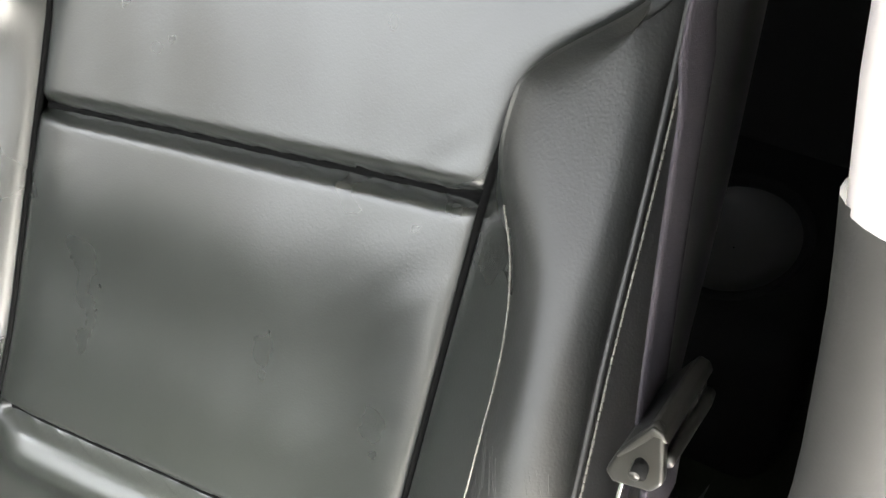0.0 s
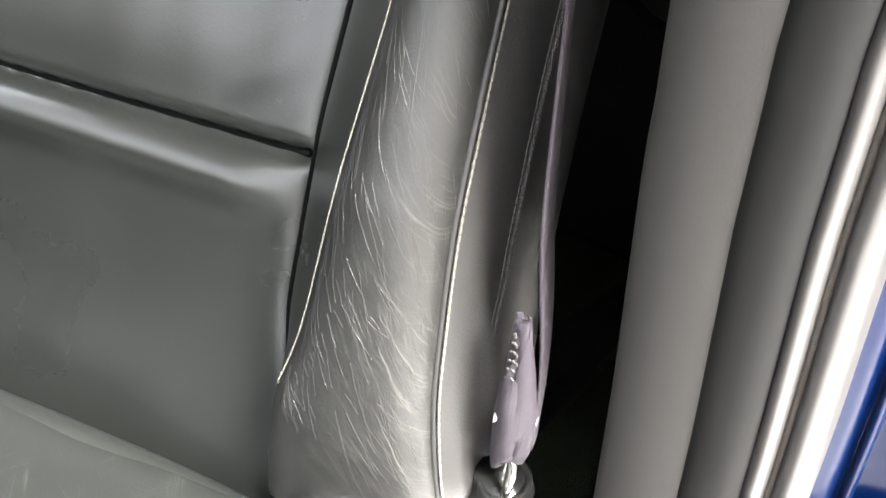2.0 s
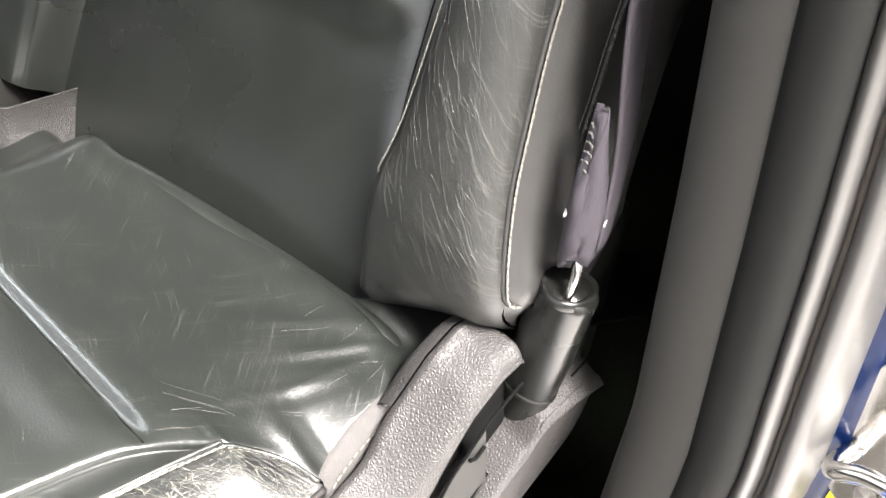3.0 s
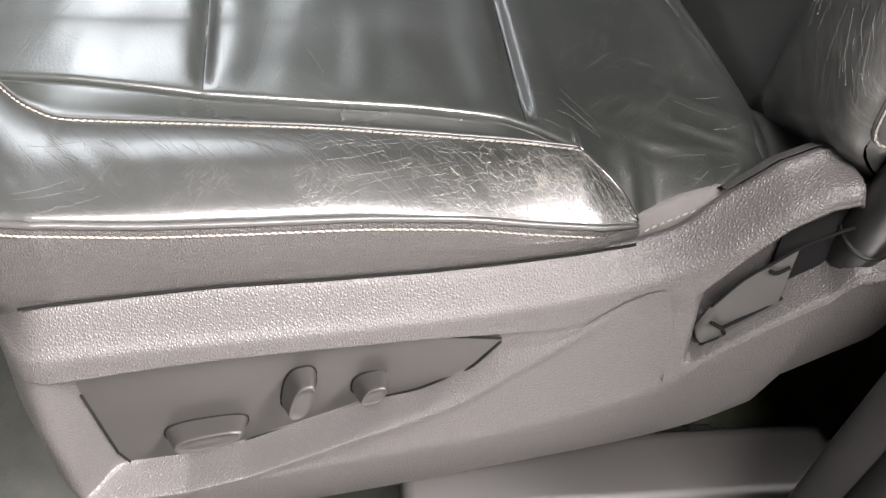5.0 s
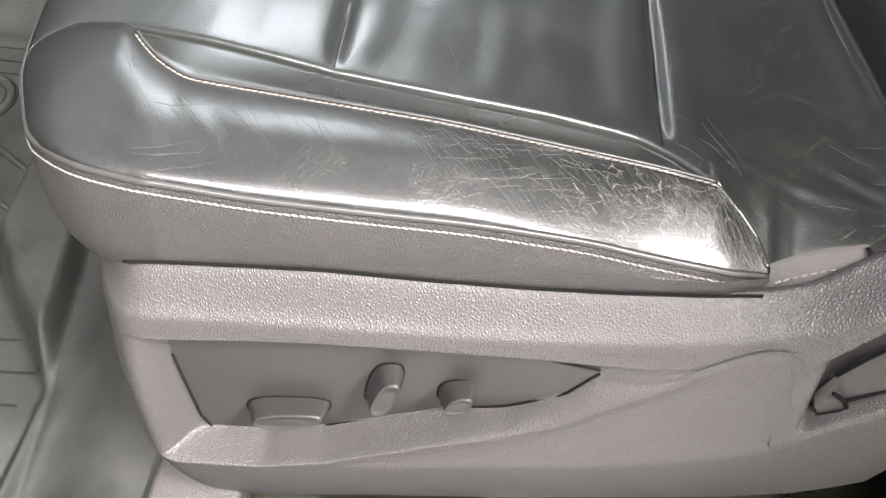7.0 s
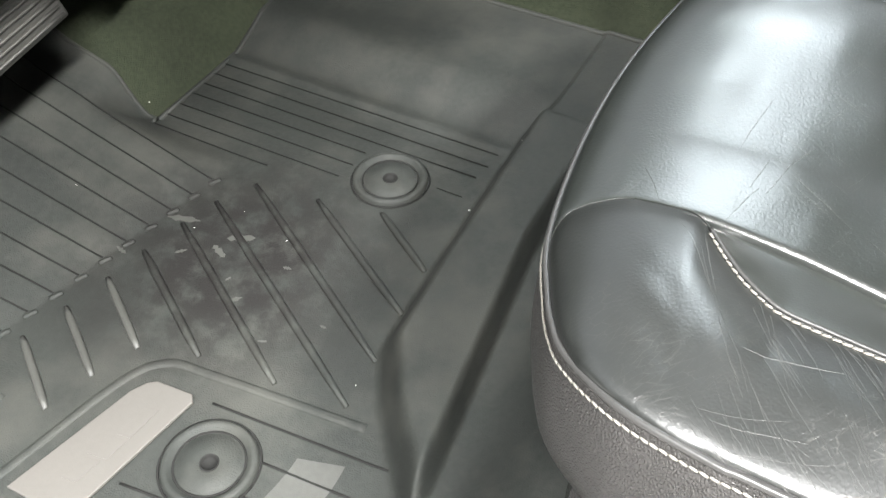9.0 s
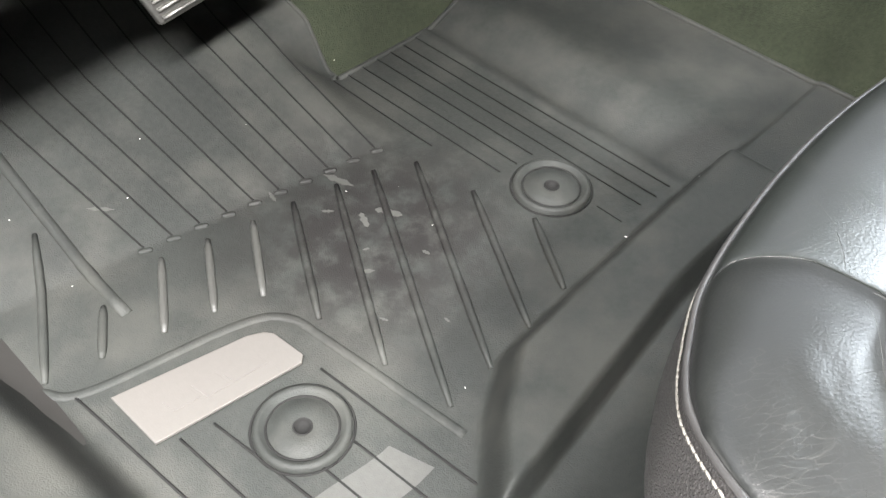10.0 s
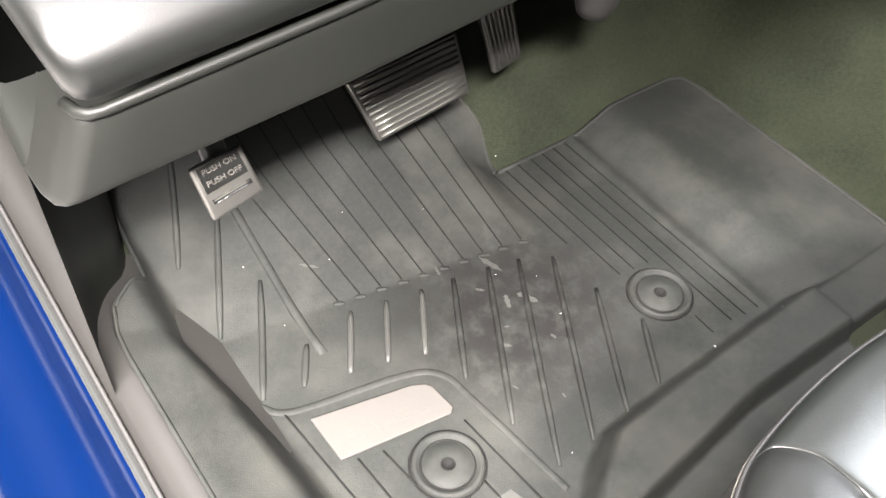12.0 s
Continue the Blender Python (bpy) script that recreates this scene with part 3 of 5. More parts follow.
# outer edge of the seat leather behind the bolster
EX = (0.430, 0.437, 0.445, 0.452, 0.458, 0.461, 0.463, 0.470, 0.480, 0.495, 0.514, 0.535, 0.552, 0.60)
YE = (0.157, 0.152, 0.1465, 0.139, 0.130, 0.120, 0.114, 0.119, 0.124, 0.127, 0.1275, 0.130, 0.140, 0.145)
ZE = (0.4255, 0.4205, 0.4155, 0.4115, 0.408, 0.4055, 0.4035, 0.402, 0.403, 0.409, 0.4155, 0.417, 0.4125, 0.410)
# folds drawn towards the rear corner: start, end, height
FOLDS = (((0.485, 0.232), (0.551, 0.168), 0.0008), ((0.482, 0.196), (0.553, 0.150), 0.0012), ((0.437, 0.186), (0.520, 0.150), 0.0006), ((0.470, 0.172), (0.556, 0.147), 0.0005))
SEAMS = ((0.187, -0.045), (0.398, -0.03), (0.556, -0.05))


def x_front(y):
    y = min(y, 2 * YC - y)
    return soft(y, (0.09, 0.108, 0.110, 0.114, 0.121, 0.13, 0.145, 0.16, 0.20, 0.24, 0.30, 0.358, 0.416, 0.476), (0.10, 0.092, 0.078, 0.061, 0.043, 0.027, 0.0125, 0.003, -0.017, -0.026, -0.034, -0.037, -0.034, -0.026), lerp(y, (0.13, 0.16, 0.20, 0.26), (0.0005, 0.006, 0.018, 0.035)))


def z_front(y):
    return lerp(min(y, 2 * YC - y), (0.108, 0.123, 0.141, 0.17, 0.358), (0.419, 0.415, 0.407, 0.401, 0.398))


def half_section(x, a=1.0, far=False):
    """Half of the cushion's cross-section: side, bolster, strip, insert, each a list of (y, z). far: the side beside the console."""
    zp, zb, yi, zi = (soft(x, a_, b_, r) for a_, b_, r in ((CX, ZP, 0.022), (BX, ZB, 0.022), (IX, YI, 0.008), (IX, ZI, 0.022)))
    r = lerp(x, (0.36, 0.43, 0.45), (0.022, 0.004, 0.001))
    ys, zs = soft(x, SX, YS, r), soft(x, SX, ZS, r)
    if far:
        ys, zs = lerp(x, (0.10, 0.19, 0.337, 0.43, 0.46), (0.195, 0.184, 0.170, 0.158, 0.150)), lerp(x, (0.10, 0.19, 0.39, 0.46, 0.60), (0.424, 0.427, 0.427, 0.415, 0.408))
        yi = max(yi, ys + 0.006)
    if a < 1:
        yi = lerp(a, (0, 0.2, 0.5, 0.74, 1), (0.199, 0.220, 0.236, 0.2365, yi))
        ys = soft(a, (-0.3, 0, 0.2, 0.5, 0.73, 0.80, 0.87, 0.94, 1, 1.06), (0.175, 0.198, 0.219, 0.2355, 0.2350, 0.219, 0.2055, 0.198, ys, ys - 0.002), 0.05)
        ys = min(ys, yi - 0.0005)
        zs = lerp(a, (0, 0.74, 1), (zi, zi + 0.004, zs))
    sh = min(max(0.0, x - 0.450) * 1.3, 0.05) if far else lerp(x, (0.44, 0.463), (0.0, 0.004))
    flat = smooth01((x - 0.425) / 0.05) if far else smooth01((x - 0.27) / 0.13) * 0.95
    yp = 0.108 + sh
    side = [(0.120 + sh, zb - 0.04), (0.104 + sh, zb - 0.01), (0.1025 + sh, zb + 0.01), (0.104 + sh, zp - 0.012), (yp, zp)]
    up = 0.0105 * (1 - flat)
    wide = ys - yp
    bol = [(yp, zp), (yp + 0.03 * wide, zp + 0.0045 * (1 - flat)), (yp + 0.24 * wide, zp + 0.42 * (zs - zp) + up * 0.62), (yp + 0.58 * wide, zp + 0.86 * (zs - zp) + up), (yp + 0.88 * wide, zs + up * 0.45), (ys, zs)]
    d = yi - ys
    strip = [(ys, zs), (ys + 0.10 * d, zs + 0.0015), (ys + 0.5 * d, 0.5 * (zs + zi) - 0.002), (yi - 0.08 * d, zi - 0.0048), (yi, zi - 0.004)]
    dip = 0.004 * smooth01((x - 0.42) / 0.1)
    mid = [(YC - 0.05, zi - 0.002 - dip), (YC, zi - 0.002 - dip)]
    ins = [(yi, zi - 0.004), (yi + 0.0008, zi - 0.0012), (yi + 0.005, zi + 0.0008), (yi + 0.032, zi + 0.0012), (min(yi + 0.078, YC - 0.072), zi + 0.0004 - 0.6 * dip)] + mid
    if x > 0.43 and not far:
        ye, ze = lerp(x, EX, YE), lerp(x, EX, ZE)
        e = 0.215 - ye
        ins = [(ye, ze), (ye + 0.05 * e, ze + 0.0025), (ye + 0.40 * e, ze + 0.75 * (zi + 0.001 - ze)), (0.205, zi + 0.0008), (0.245, zi + 0.0004 - 0.6 * dip)] + mid
    return side, bol, strip, ins


def insert_relief(x, y):
    dz = 0.0
    for xs, k in SEAMS:
        d = x - (xs + k * (y - 0.22))
        dz -= 0.0042 * math.exp(-(d / 0.0045) ** 2)
        dz += 0.0016 * math.exp(-((abs(d) - 0.016) / 0.014) ** 2)
    dz += 0.0018 * noise.noise(Vector((x * 9, y * 9, 0.3))) + 0.0009 * noise.noise(Vector((x * 40, y * 14, 3.3)))
    return dz


def fold_relief(x, y):
    z = 0.0
    for (x0, y0), (x1, y1), h in FOLDS:
        dx, dy = x1 - x0, y1 - y0
        n2 = dx * dx + dy * dy
        f = ((x - x0) * dx + (y - y0) * dy) / n2
        if -0.1 < f < 1.1:
            d = ((x - x0) * dy - (y - y0) * dx) / math.sqrt(n2)
            d += 0.0015 * math.sin(3.1 * f)
            z += h * math.sin(math.pi * min(max(f, 0.0), 1.0)) ** 0.7 * (math.exp(-(d / 0.0032) ** 2) - 0.55 * math.exp(-((d - 0.007) / 0.005) ** 2))
    return z


def cushion_rows(which, mirror=False):
    """Rows of points over one piece of the cushion, from the front backwards; each row runs from the outer edge inwards."""
    rows = []
    end = 0.60 if mirror or which in (0, 3) else (0.463 if which == 1 else 0.43)
    stations = [(0.10, a) for a in np.linspace(0, 0.985, N_NOSE)] + [(x, 1.0) for x in np.linspace(0.10, min(end, 0.42), 110)] + [(x, 1.0) for x in np.linspace(0.42, end, 70)[1:] if end > 0.42]
    for x, a in stations:
        sec = half_section(x, a, mirror)[which]
        pts = round_off([(y, z, 0) for y, z in sec], 3)
        if which == 3:
            ys_ = [p.x for p in pts]
            grid = ys_[0] + (ys_[-1] - ys_[0]) * np.linspace(0, 1, 90) ** 1.35
            pts = [Vector((g, lerp(g, ys_, [p.y for p in pts]), 0)) for g in grid]
        row = []
        for p in pts:
            y, z, xx = p.x, p.y, x
            if a < 1:
                xf = x_front(y)
                xx = xf + (0.10 - xf) * (1 - math.cos(a * math.pi / 2))
                k_ = math.sin(a * math.pi / 2) ** 0.75
                if which > 0:
                    z = z_front(y) + (z - z_front(y)) * k_
                else:
                    z -= (sec[-1][1] - 0.419) * (1 - k_) * max(0.0, (z - 0.34) / (sec[-1][1] - 0.34))
            if which == 3:
                z += insert_relief(xx, y) * (0.3 + 0.7 * a) * smooth01((y - pts[0].x) / 0.03 + 0.05)
                if not mirror:
                    z += fold_relief(xx, y)
            if which == 1:
                z += (0.0012 * noise.noise(Vector((xx * 24, y * 18, 1.0))) + 0.0007 * noise.noise(Vector((xx * 70 + y * 60, y * 30, 5.0)))) * min(1, 14 * min((p - pts[0]).length, (p - pts[-1]).length))
            if which == 3:
                yw = 2 * YC - y if mirror else y
                xr = 0.513 + 0.142 * (0.438 - min(yw, 0.438))
                z += 0.0035 * math.exp(-((xx - xr + 0.004) / 0.016) ** 2) * smooth01((yw - 0.15) / 0.03) - 0.09 * smooth01((xx - xr - 0.002) / 0.05) * smooth01((yw - 0.18) / 0.05)
            if mirror:
                z -= 0.055 * smooth01((xx - 0.34) / 0.07) * smooth01((0.27 - y) / 0.09)
            row.append(Vector((xx, 2 * YC - y if mirror else y, z)))
        rows.append(row)
    return rows


for mirror in (False, True):
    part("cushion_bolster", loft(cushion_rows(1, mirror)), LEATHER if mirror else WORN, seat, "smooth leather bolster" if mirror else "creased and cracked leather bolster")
    part("bolster_strip", loft(cushion_rows(2, mirror)), LEATHER, seat)
left, right = cushion_rows(3), cushion_rows(3, True)
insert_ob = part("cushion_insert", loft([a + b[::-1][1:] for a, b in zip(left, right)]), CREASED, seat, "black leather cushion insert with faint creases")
# skirt below the piping, in one piece round side, corner and front
def outer_edge(mirror):
    r = [q[0] for q in cushion_rows(1, mirror)]
    front = [Vector((x_front(y), 2 * YC - y if mirror else y, z_front(y))) for y in np.linspace(0.112, YC, 50)]
    line_ = r[N_NOSE:][::-1] + r[4:N_NOSE:16][::-1] + front
    return spline(line_[::4] + [line_[-1]], 200)


path = outer_edge(False) + outer_edge(True)[-2::-1]
out_n = []
for k in range(len(path)):
    a, b = path[max(k - 3, 0)], path[min(k + 3, len(path) - 1)]
    d = (b - a).normalized()
    out_n.append(Vector((d.y, -d.x, 0)).normalized() * -1)
if out_n[20].y > 0:
    out_n = [-q for q in out_n]
skirt = []
for p, nv in zip(path, out_n):
    zb = lerp(p.x, BX, ZB)
    skirt.append(round_off([p, p + nv * 0.004 + Vector((0, 0, -0.012)), p + nv * 0.0055 + Vector((0, 0, (zb + 0.012 - p.z))), p + nv * 0.004 + Vector((0, 0, zb - 0.012 - p.z)), p - nv * 0.012 + Vector((0, 0, zb - 0.05 - p.z))], 3))
part("cushion_skirt", loft(skirt), SIDE_HIDE, seat, "grey-black vinyl cushion side")
first = next(k for k, p in enumerate(path) if p.x < 0.463)
line = [p + nv * 0.0010 + Vector((0, 0, 0.0006)) for p, nv in zip(path[first:230], out_n[first:230])]
part("piping", tube(line, 0.0021, None, 8), BACK_SIDE, seat, "rolled leather seam")
part("seam_thread", stitches([p + nv * 0.0032 + Vector((0, 0, -0.0068)) for p, nv in zip(path[first:230:4], out_n[first:230:4])], 0.0046, 0.0008, 0.95), THREAD, seat, "pale stitched thread")
for xs, k in SEAMS[:2]:
    pts = []
    for y in np.linspace(lerp(xs, IX, YI) + 0.004, 2 * YC - lerp(xs, IX, YI) - 0.004, 30):
        yy = min(y, 2 * YC - y)
        x = xs + k * (y - 0.22)
        zi, yi = lerp(x, IX, ZI), lerp(x, IX, YI)
        sec = round_off([(a_, b_, 0) for a_, b_ in half_section(x)[3]], 3)
        z = lerp(yy, [q.x for q in sec], [q.y for q in sec]) + insert_relief(x, y) * smooth01((yy - yi) / 0.03 + 0.05)
        z -= 0.055 * smooth01((x - 0.34) / 0.07) * smooth01((0.27 - yy) / 0.09) if y > YC else 0.0
        pts.append((x, y, z))
    # near-black bar in the groove paints the crease's shade
    part("seam_crease_shade", tube(pts, 0.0006, None, 6), DARK, insert_ob, "dark bar painting the shade in the cross seam's crease")
ist = [r[0] + Vector((0, 0.0, 0.0012)) for r in cushion_rows(2)]
ist = [p for p in ist if 0.056 < p.x < 0.4305]
st_line = spline(ist[::3] + [ist[-1]], 190)
part("inner_thread", stitches([p + Vector((0, -0.0028, 0.0008)) for p in st_line], 0.0046, 0.0008, 0.95), THREAD, seat, "pale stitched thread")
part("inner_seam", tube([p + Vector((0, 0.0012, -0.0002)) for p in st_line], 0.0013, None, 6), BACK_SIDE, seat)
rear = [(x, lerp(x, EX, YE) - 0.0005, lerp(x, EX, ZE) + 0.0008) for x in (0.428, 0.434, 0.440, 0.446, 0.452, 0.457, 0.4605, 0.4625)]
part("bolster_end_seam", tube(spline(rear, 30), 0.0015, None, 8), LEATHER, seat)
part("bolster_end_thread", stitches([(x - 0.0016, y - 0.001, z + 0.0012) for x, y, z in rear], 0.005, 0.0006), DARK_THREAD, seat)
part("cushion_rear_roll", tube(spline([(0.545, 0.58, 0.325), (0.530, 0.54, 0.345), (0.521, 0.50, 0.368), (0.517, 0.46, 0.395), (0.516, 0.438, 0.4085), (0.541, 0.271, 0.4150), (0.551, 0.176, 0.4150), (0.556, 0.150, 0.398)], 60), lambda t: 0.0105 * (0.5 + 0.5 * smooth01((t - 0.22) / 0.25)), None, 16), LEATHER, seat, "rolled rear edge of the cushion")
# woven flap behind the bolster
fl_top = [Vector((x, lerp(x, EX, YE) - 0.0015, lerp(x, EX, ZE) + 0.0012)) for x in np.linspace(0.464, 0.553, 26)]
fl_low = spline([(0.457, 0.1085, 0.372), (0.490, 0.113, 0.384), (0.515, 0.116, 0.398), (0.553, 0.124, 0.404)], 26)
fl_rows = []
for f in np.linspace(0, 1, 9):
    fl_rows.append([a.lerp(b, f) + Vector((0, -0.0035, 0.0015)) * math.sin(math.pi * min(1.0, f * 1.4)) + Vector((0, 0.0012, 0)) * noise.noise(Vector((a.x * 60, f * 2.0, 3.0))) for a, b in zip(fl_top, fl_low)])
flap = part("fabric_flap", loft([[p + Vector((0.0, 0.016, -0.004)) for p in fl_top], [p + Vector((0, 0.003, 0.0012)) for p in fl_top]] + fl_rows),
            plain("grey_woven_flap", (0.062, 0.058, 0.056), 0.85, vary=0.12, bump=0.0006, scale=900), seat, "grey woven fabric flap")
part("flap_thread", stitches([a.lerp(b, 0.30) + Vector((0, -0.0042, 0.0012)) for a, b in zip(fl_top[2:], fl_low[2:])], 0.0052, 0.0008), THREAD, flap)

def ribbons(rows, seeds, seed):
    """Hairline creases lying on a skin of rows. A seed: row, column, heading along the rows and across them in metres, length, width, wander."""
    rng = random.Random(seed)
    bm = bmesh.new()
    ni, nj = len(rows), len(rows[0])
    at = lambda i, j: rows[i][j]

    def point(i, j):
        i0, j0 = min(int(i), ni - 2), min(int(j), nj - 2)
        fi, fj = i - i0, j - j0
        return at(i0, j0).lerp(at(i0 + 1, j0), fi).lerp(at(i0, j0 + 1).lerp(at(i0 + 1, j0 + 1), fi), fj)

    for i, j, hx, hy, ln, w, wander in seeds:
        step = 0.0016
        n = max(3, int(ln / step))
        ang, bend = math.atan2(hy, hx), rng.uniform(-1, 1) * wander * 0.25
        pts = []
        for k in range(n + 1):
            if not (0.05 < i < ni - 1.05 and 0.05 < j < nj - 1.05):
                break
            c = point(i, j)
            i0, j0 = min(int(i), ni - 2), min(int(j), nj - 2)
            di, dj = (at(i0 + 1, j0) - at(i0, j0)), (at(i0, j0 + 1) - at(i0, j0))
            nv = di.cross(dj).normalized()
            pts.append((c, nv if nv.z > 0 or abs(nv.z) < 0.6 else -nv))
            ang += bend + rng.uniform(-1, 1) * wander
            i += math.cos(ang) * step / max(di.length, 1e-4)
            j += math.sin(ang) * step / max(dj.length, 1e-4)
        if len(pts) < 3:
            continue
        vs = []
        for k, (c, nv) in enumerate(pts):
            d = (pts[min(k + 1, len(pts) - 1)][0] - pts[max(k - 1, 0)][0]).normalized()
            side_ = d.cross(nv).normalized()
            ww = w * (0.25 + 0.75 * math.sin(math.pi * (k + 0.5) / len(pts))) * rng.uniform(0.6, 1.2)
            vs.append([bm.verts.new(c + side_ * ww), bm.verts.new(c + nv * 0.00022), bm.verts.new(c - side_ * ww)])
        for a, b in zip(vs, vs[1:]):
            bm.faces.new((a[0], a[1], b[1], b[0]))
            bm.faces.new((a[1], a[2], b[2], b[1]))
    return bm


CREASE = plain("dull_leather_crease", (0.026, 0.026, 0.024), 0.46, vary=0.25)
FLECK = plain("bare_leather_fleck", (0.075, 0.072, 0.060), 0.75, vary=0.3)
bol_rows = cushion_rows(1)
n_b, n_c = len(bol_rows), len(bol_rows[0])


def row_at(x):
    return min(range(N_NOSE, n_b), key=lambda k: abs(bol_rows[k][0].x - x))


rng = random.Random(21)
seeds = []
for k in range(560):
    # two crossing families of long hairlines over the whole bolster
    x_ = 0.06 + 0.39 * rng.random() ** 0.7
    i_ = rng.uniform(N_NOSE - 18, N_NOSE) if k % 14 == 0 else row_at(x_)
    lean_ = rng.gauss(-0.85, 0.16) if k % 5 < 3 or x_ < 0.25 else rng.gauss(0.42, 0.16)
    seeds.append((i_, rng.uniform(0.10, 0.97) * n_c, math.cos(lean_), math.sin(lean_), rng.uniform(0.010, 0.046), rng.uniform(0.00006, 0.00017), 0.022))
for _ in range(520):
    x_ = 0.46 - 0.15 * rng.random() ** 1.5
    ang_ = rng.choice((-0.9, -1.2, 0.5, 0.9, 1.5)) + rng.gauss(0, 0.25)
    seeds.append((row_at(x_), rng.uniform(0.08, 0.95) * n_c, math.cos(ang_), math.sin(ang_), rng.uniform(0.004, 0.014), rng.uniform(0.00009, 0.00024), 0.32))
part("crease_work", ribbons(bol_rows, seeds, 3), CREASE, seat, "fine pale creases in the bolster leather")["kind"] = "stuff"
seeds = []
for _ in range(150):
    x_ = min(max(rng.gauss(0.408, 0.024), 0.33), 0.455)
    ang_ = rng.choice((-1.0, 0.6, 1.4)) + rng.gauss(0, 0.3)
    seeds.append((row_at(x_), min(max(rng.gauss(0.52, 0.17), 0.12), 0.9) * n_c, math.cos(ang_), math.sin(ang_), rng.uniform(0.004, 0.011), rng.uniform(0.00018, 0.00050), 0.35))
part("bare_fleck_work", ribbons(bol_rows, seeds, 4), FLECK, seat, "pale cracked flecks where the finish is gone")["kind"] = "stuff"
seeds = []
for _ in range(16):
    seeds.append((rng.uniform(30, 125), rng.uniform(4, 80), rng.uniform(-0.5, 0.5), 1.0, rng.uniform(0.015, 0.070), rng.uniform(0.00012, 0.00028), 0.035))
for _ in range(14):
    seeds.append((rng.uniform(165, 215), rng.uniform(4, 40), 1.0, rng.uniform(-0.9, 0.2), rng.uniform(0.010, 0.035), rng.uniform(0.00012, 0.00025), 0.05))
part("insert_crease_work", ribbons(left, seeds, 5), CREASE, insert_ob, "faint pale creases")["kind"] = "stuff"

# ---- valance
VX = (0.034, 0.09, 0.15, 0.20, 0.27, 0.33, 0.38, 0.43, 0.465, 0.49, 0.505, 0.52, 0.54, 0.56, 0.577, 0.586, 0.63, 0.66)
V_TOP = (0.338, 0.349, 0.357, 0.363, 0.367, 0.372, 0.378, 0.386, 0.394, 0.407, 0.422, 0.436, 0.457, 0.468, 0.467, 0.437, 0.431, 0.430)
V_CREASE = (0.305, 0.320, 0.327, 0.332, 0.339, 0.347, 0.355, 0.367, 0.378, 0.392, 0.404, 0.420, 0.442, 0.457, 0.461, 0.433, 0.429, 0.424)
V_RT = (0.290, 0.296, 0.308, 0.316, 0.324, 0.331, 0.336, 0.345, 0.352, 0.364, 0.382, 0.407, 0.434, 0.450, 0.455, 0.429, 0.428, 0.420)
V_RB = (0.150, 0.158, 0.168, 0.188, 0.227, 0.262, 0.318, 0.330, 0.340, 0.340, 0.318, 0.338, 0.360, 0.380, 0.395, 0.416, 0.430, 0.415)
V_LIP = (0.150, 0.164, 0.170, 0.182, 0.203, 0.222, 0.237, 0.258, 0.274, 0.292, 0.310, 0.331, 0.354, 0.374, 0.389, 0.410, 0.425, 0.408)
V_BOT = (0.085, 0.074, 0.079, 0.095, 0.113, 0.130, 0.146, 0.162, 0.173, 0.182, 0.188, 0.195, 0.205, 0.22, 0.235, 0.27, 0.31, 0.34)
REC_X = (0.034, 0.073, 0.088, 0.37, 0.41, 0.445, 0.503, 0.509, 0.586, 0.63, 0.66)
REC = (0.0, 0.0, 1.0, 1.0, 0.5, 0.0, 0.0, 1.0, 1.0, 0.6, 0.0)
# ridge below the scoop that runs up to the arm
RIDGE_X = (0.034, 0.09, 0.15, 0.20, 0.27, 0.31, 0.356, 0.39, 0.437, 0.458, 0.476, 0.486)
RIDGE = (0.162, 0.171, 0.179, 0.196, 0.225, 0.243, 0.269, 0.299, 0.338, 0.366, 0.385, 0.388)


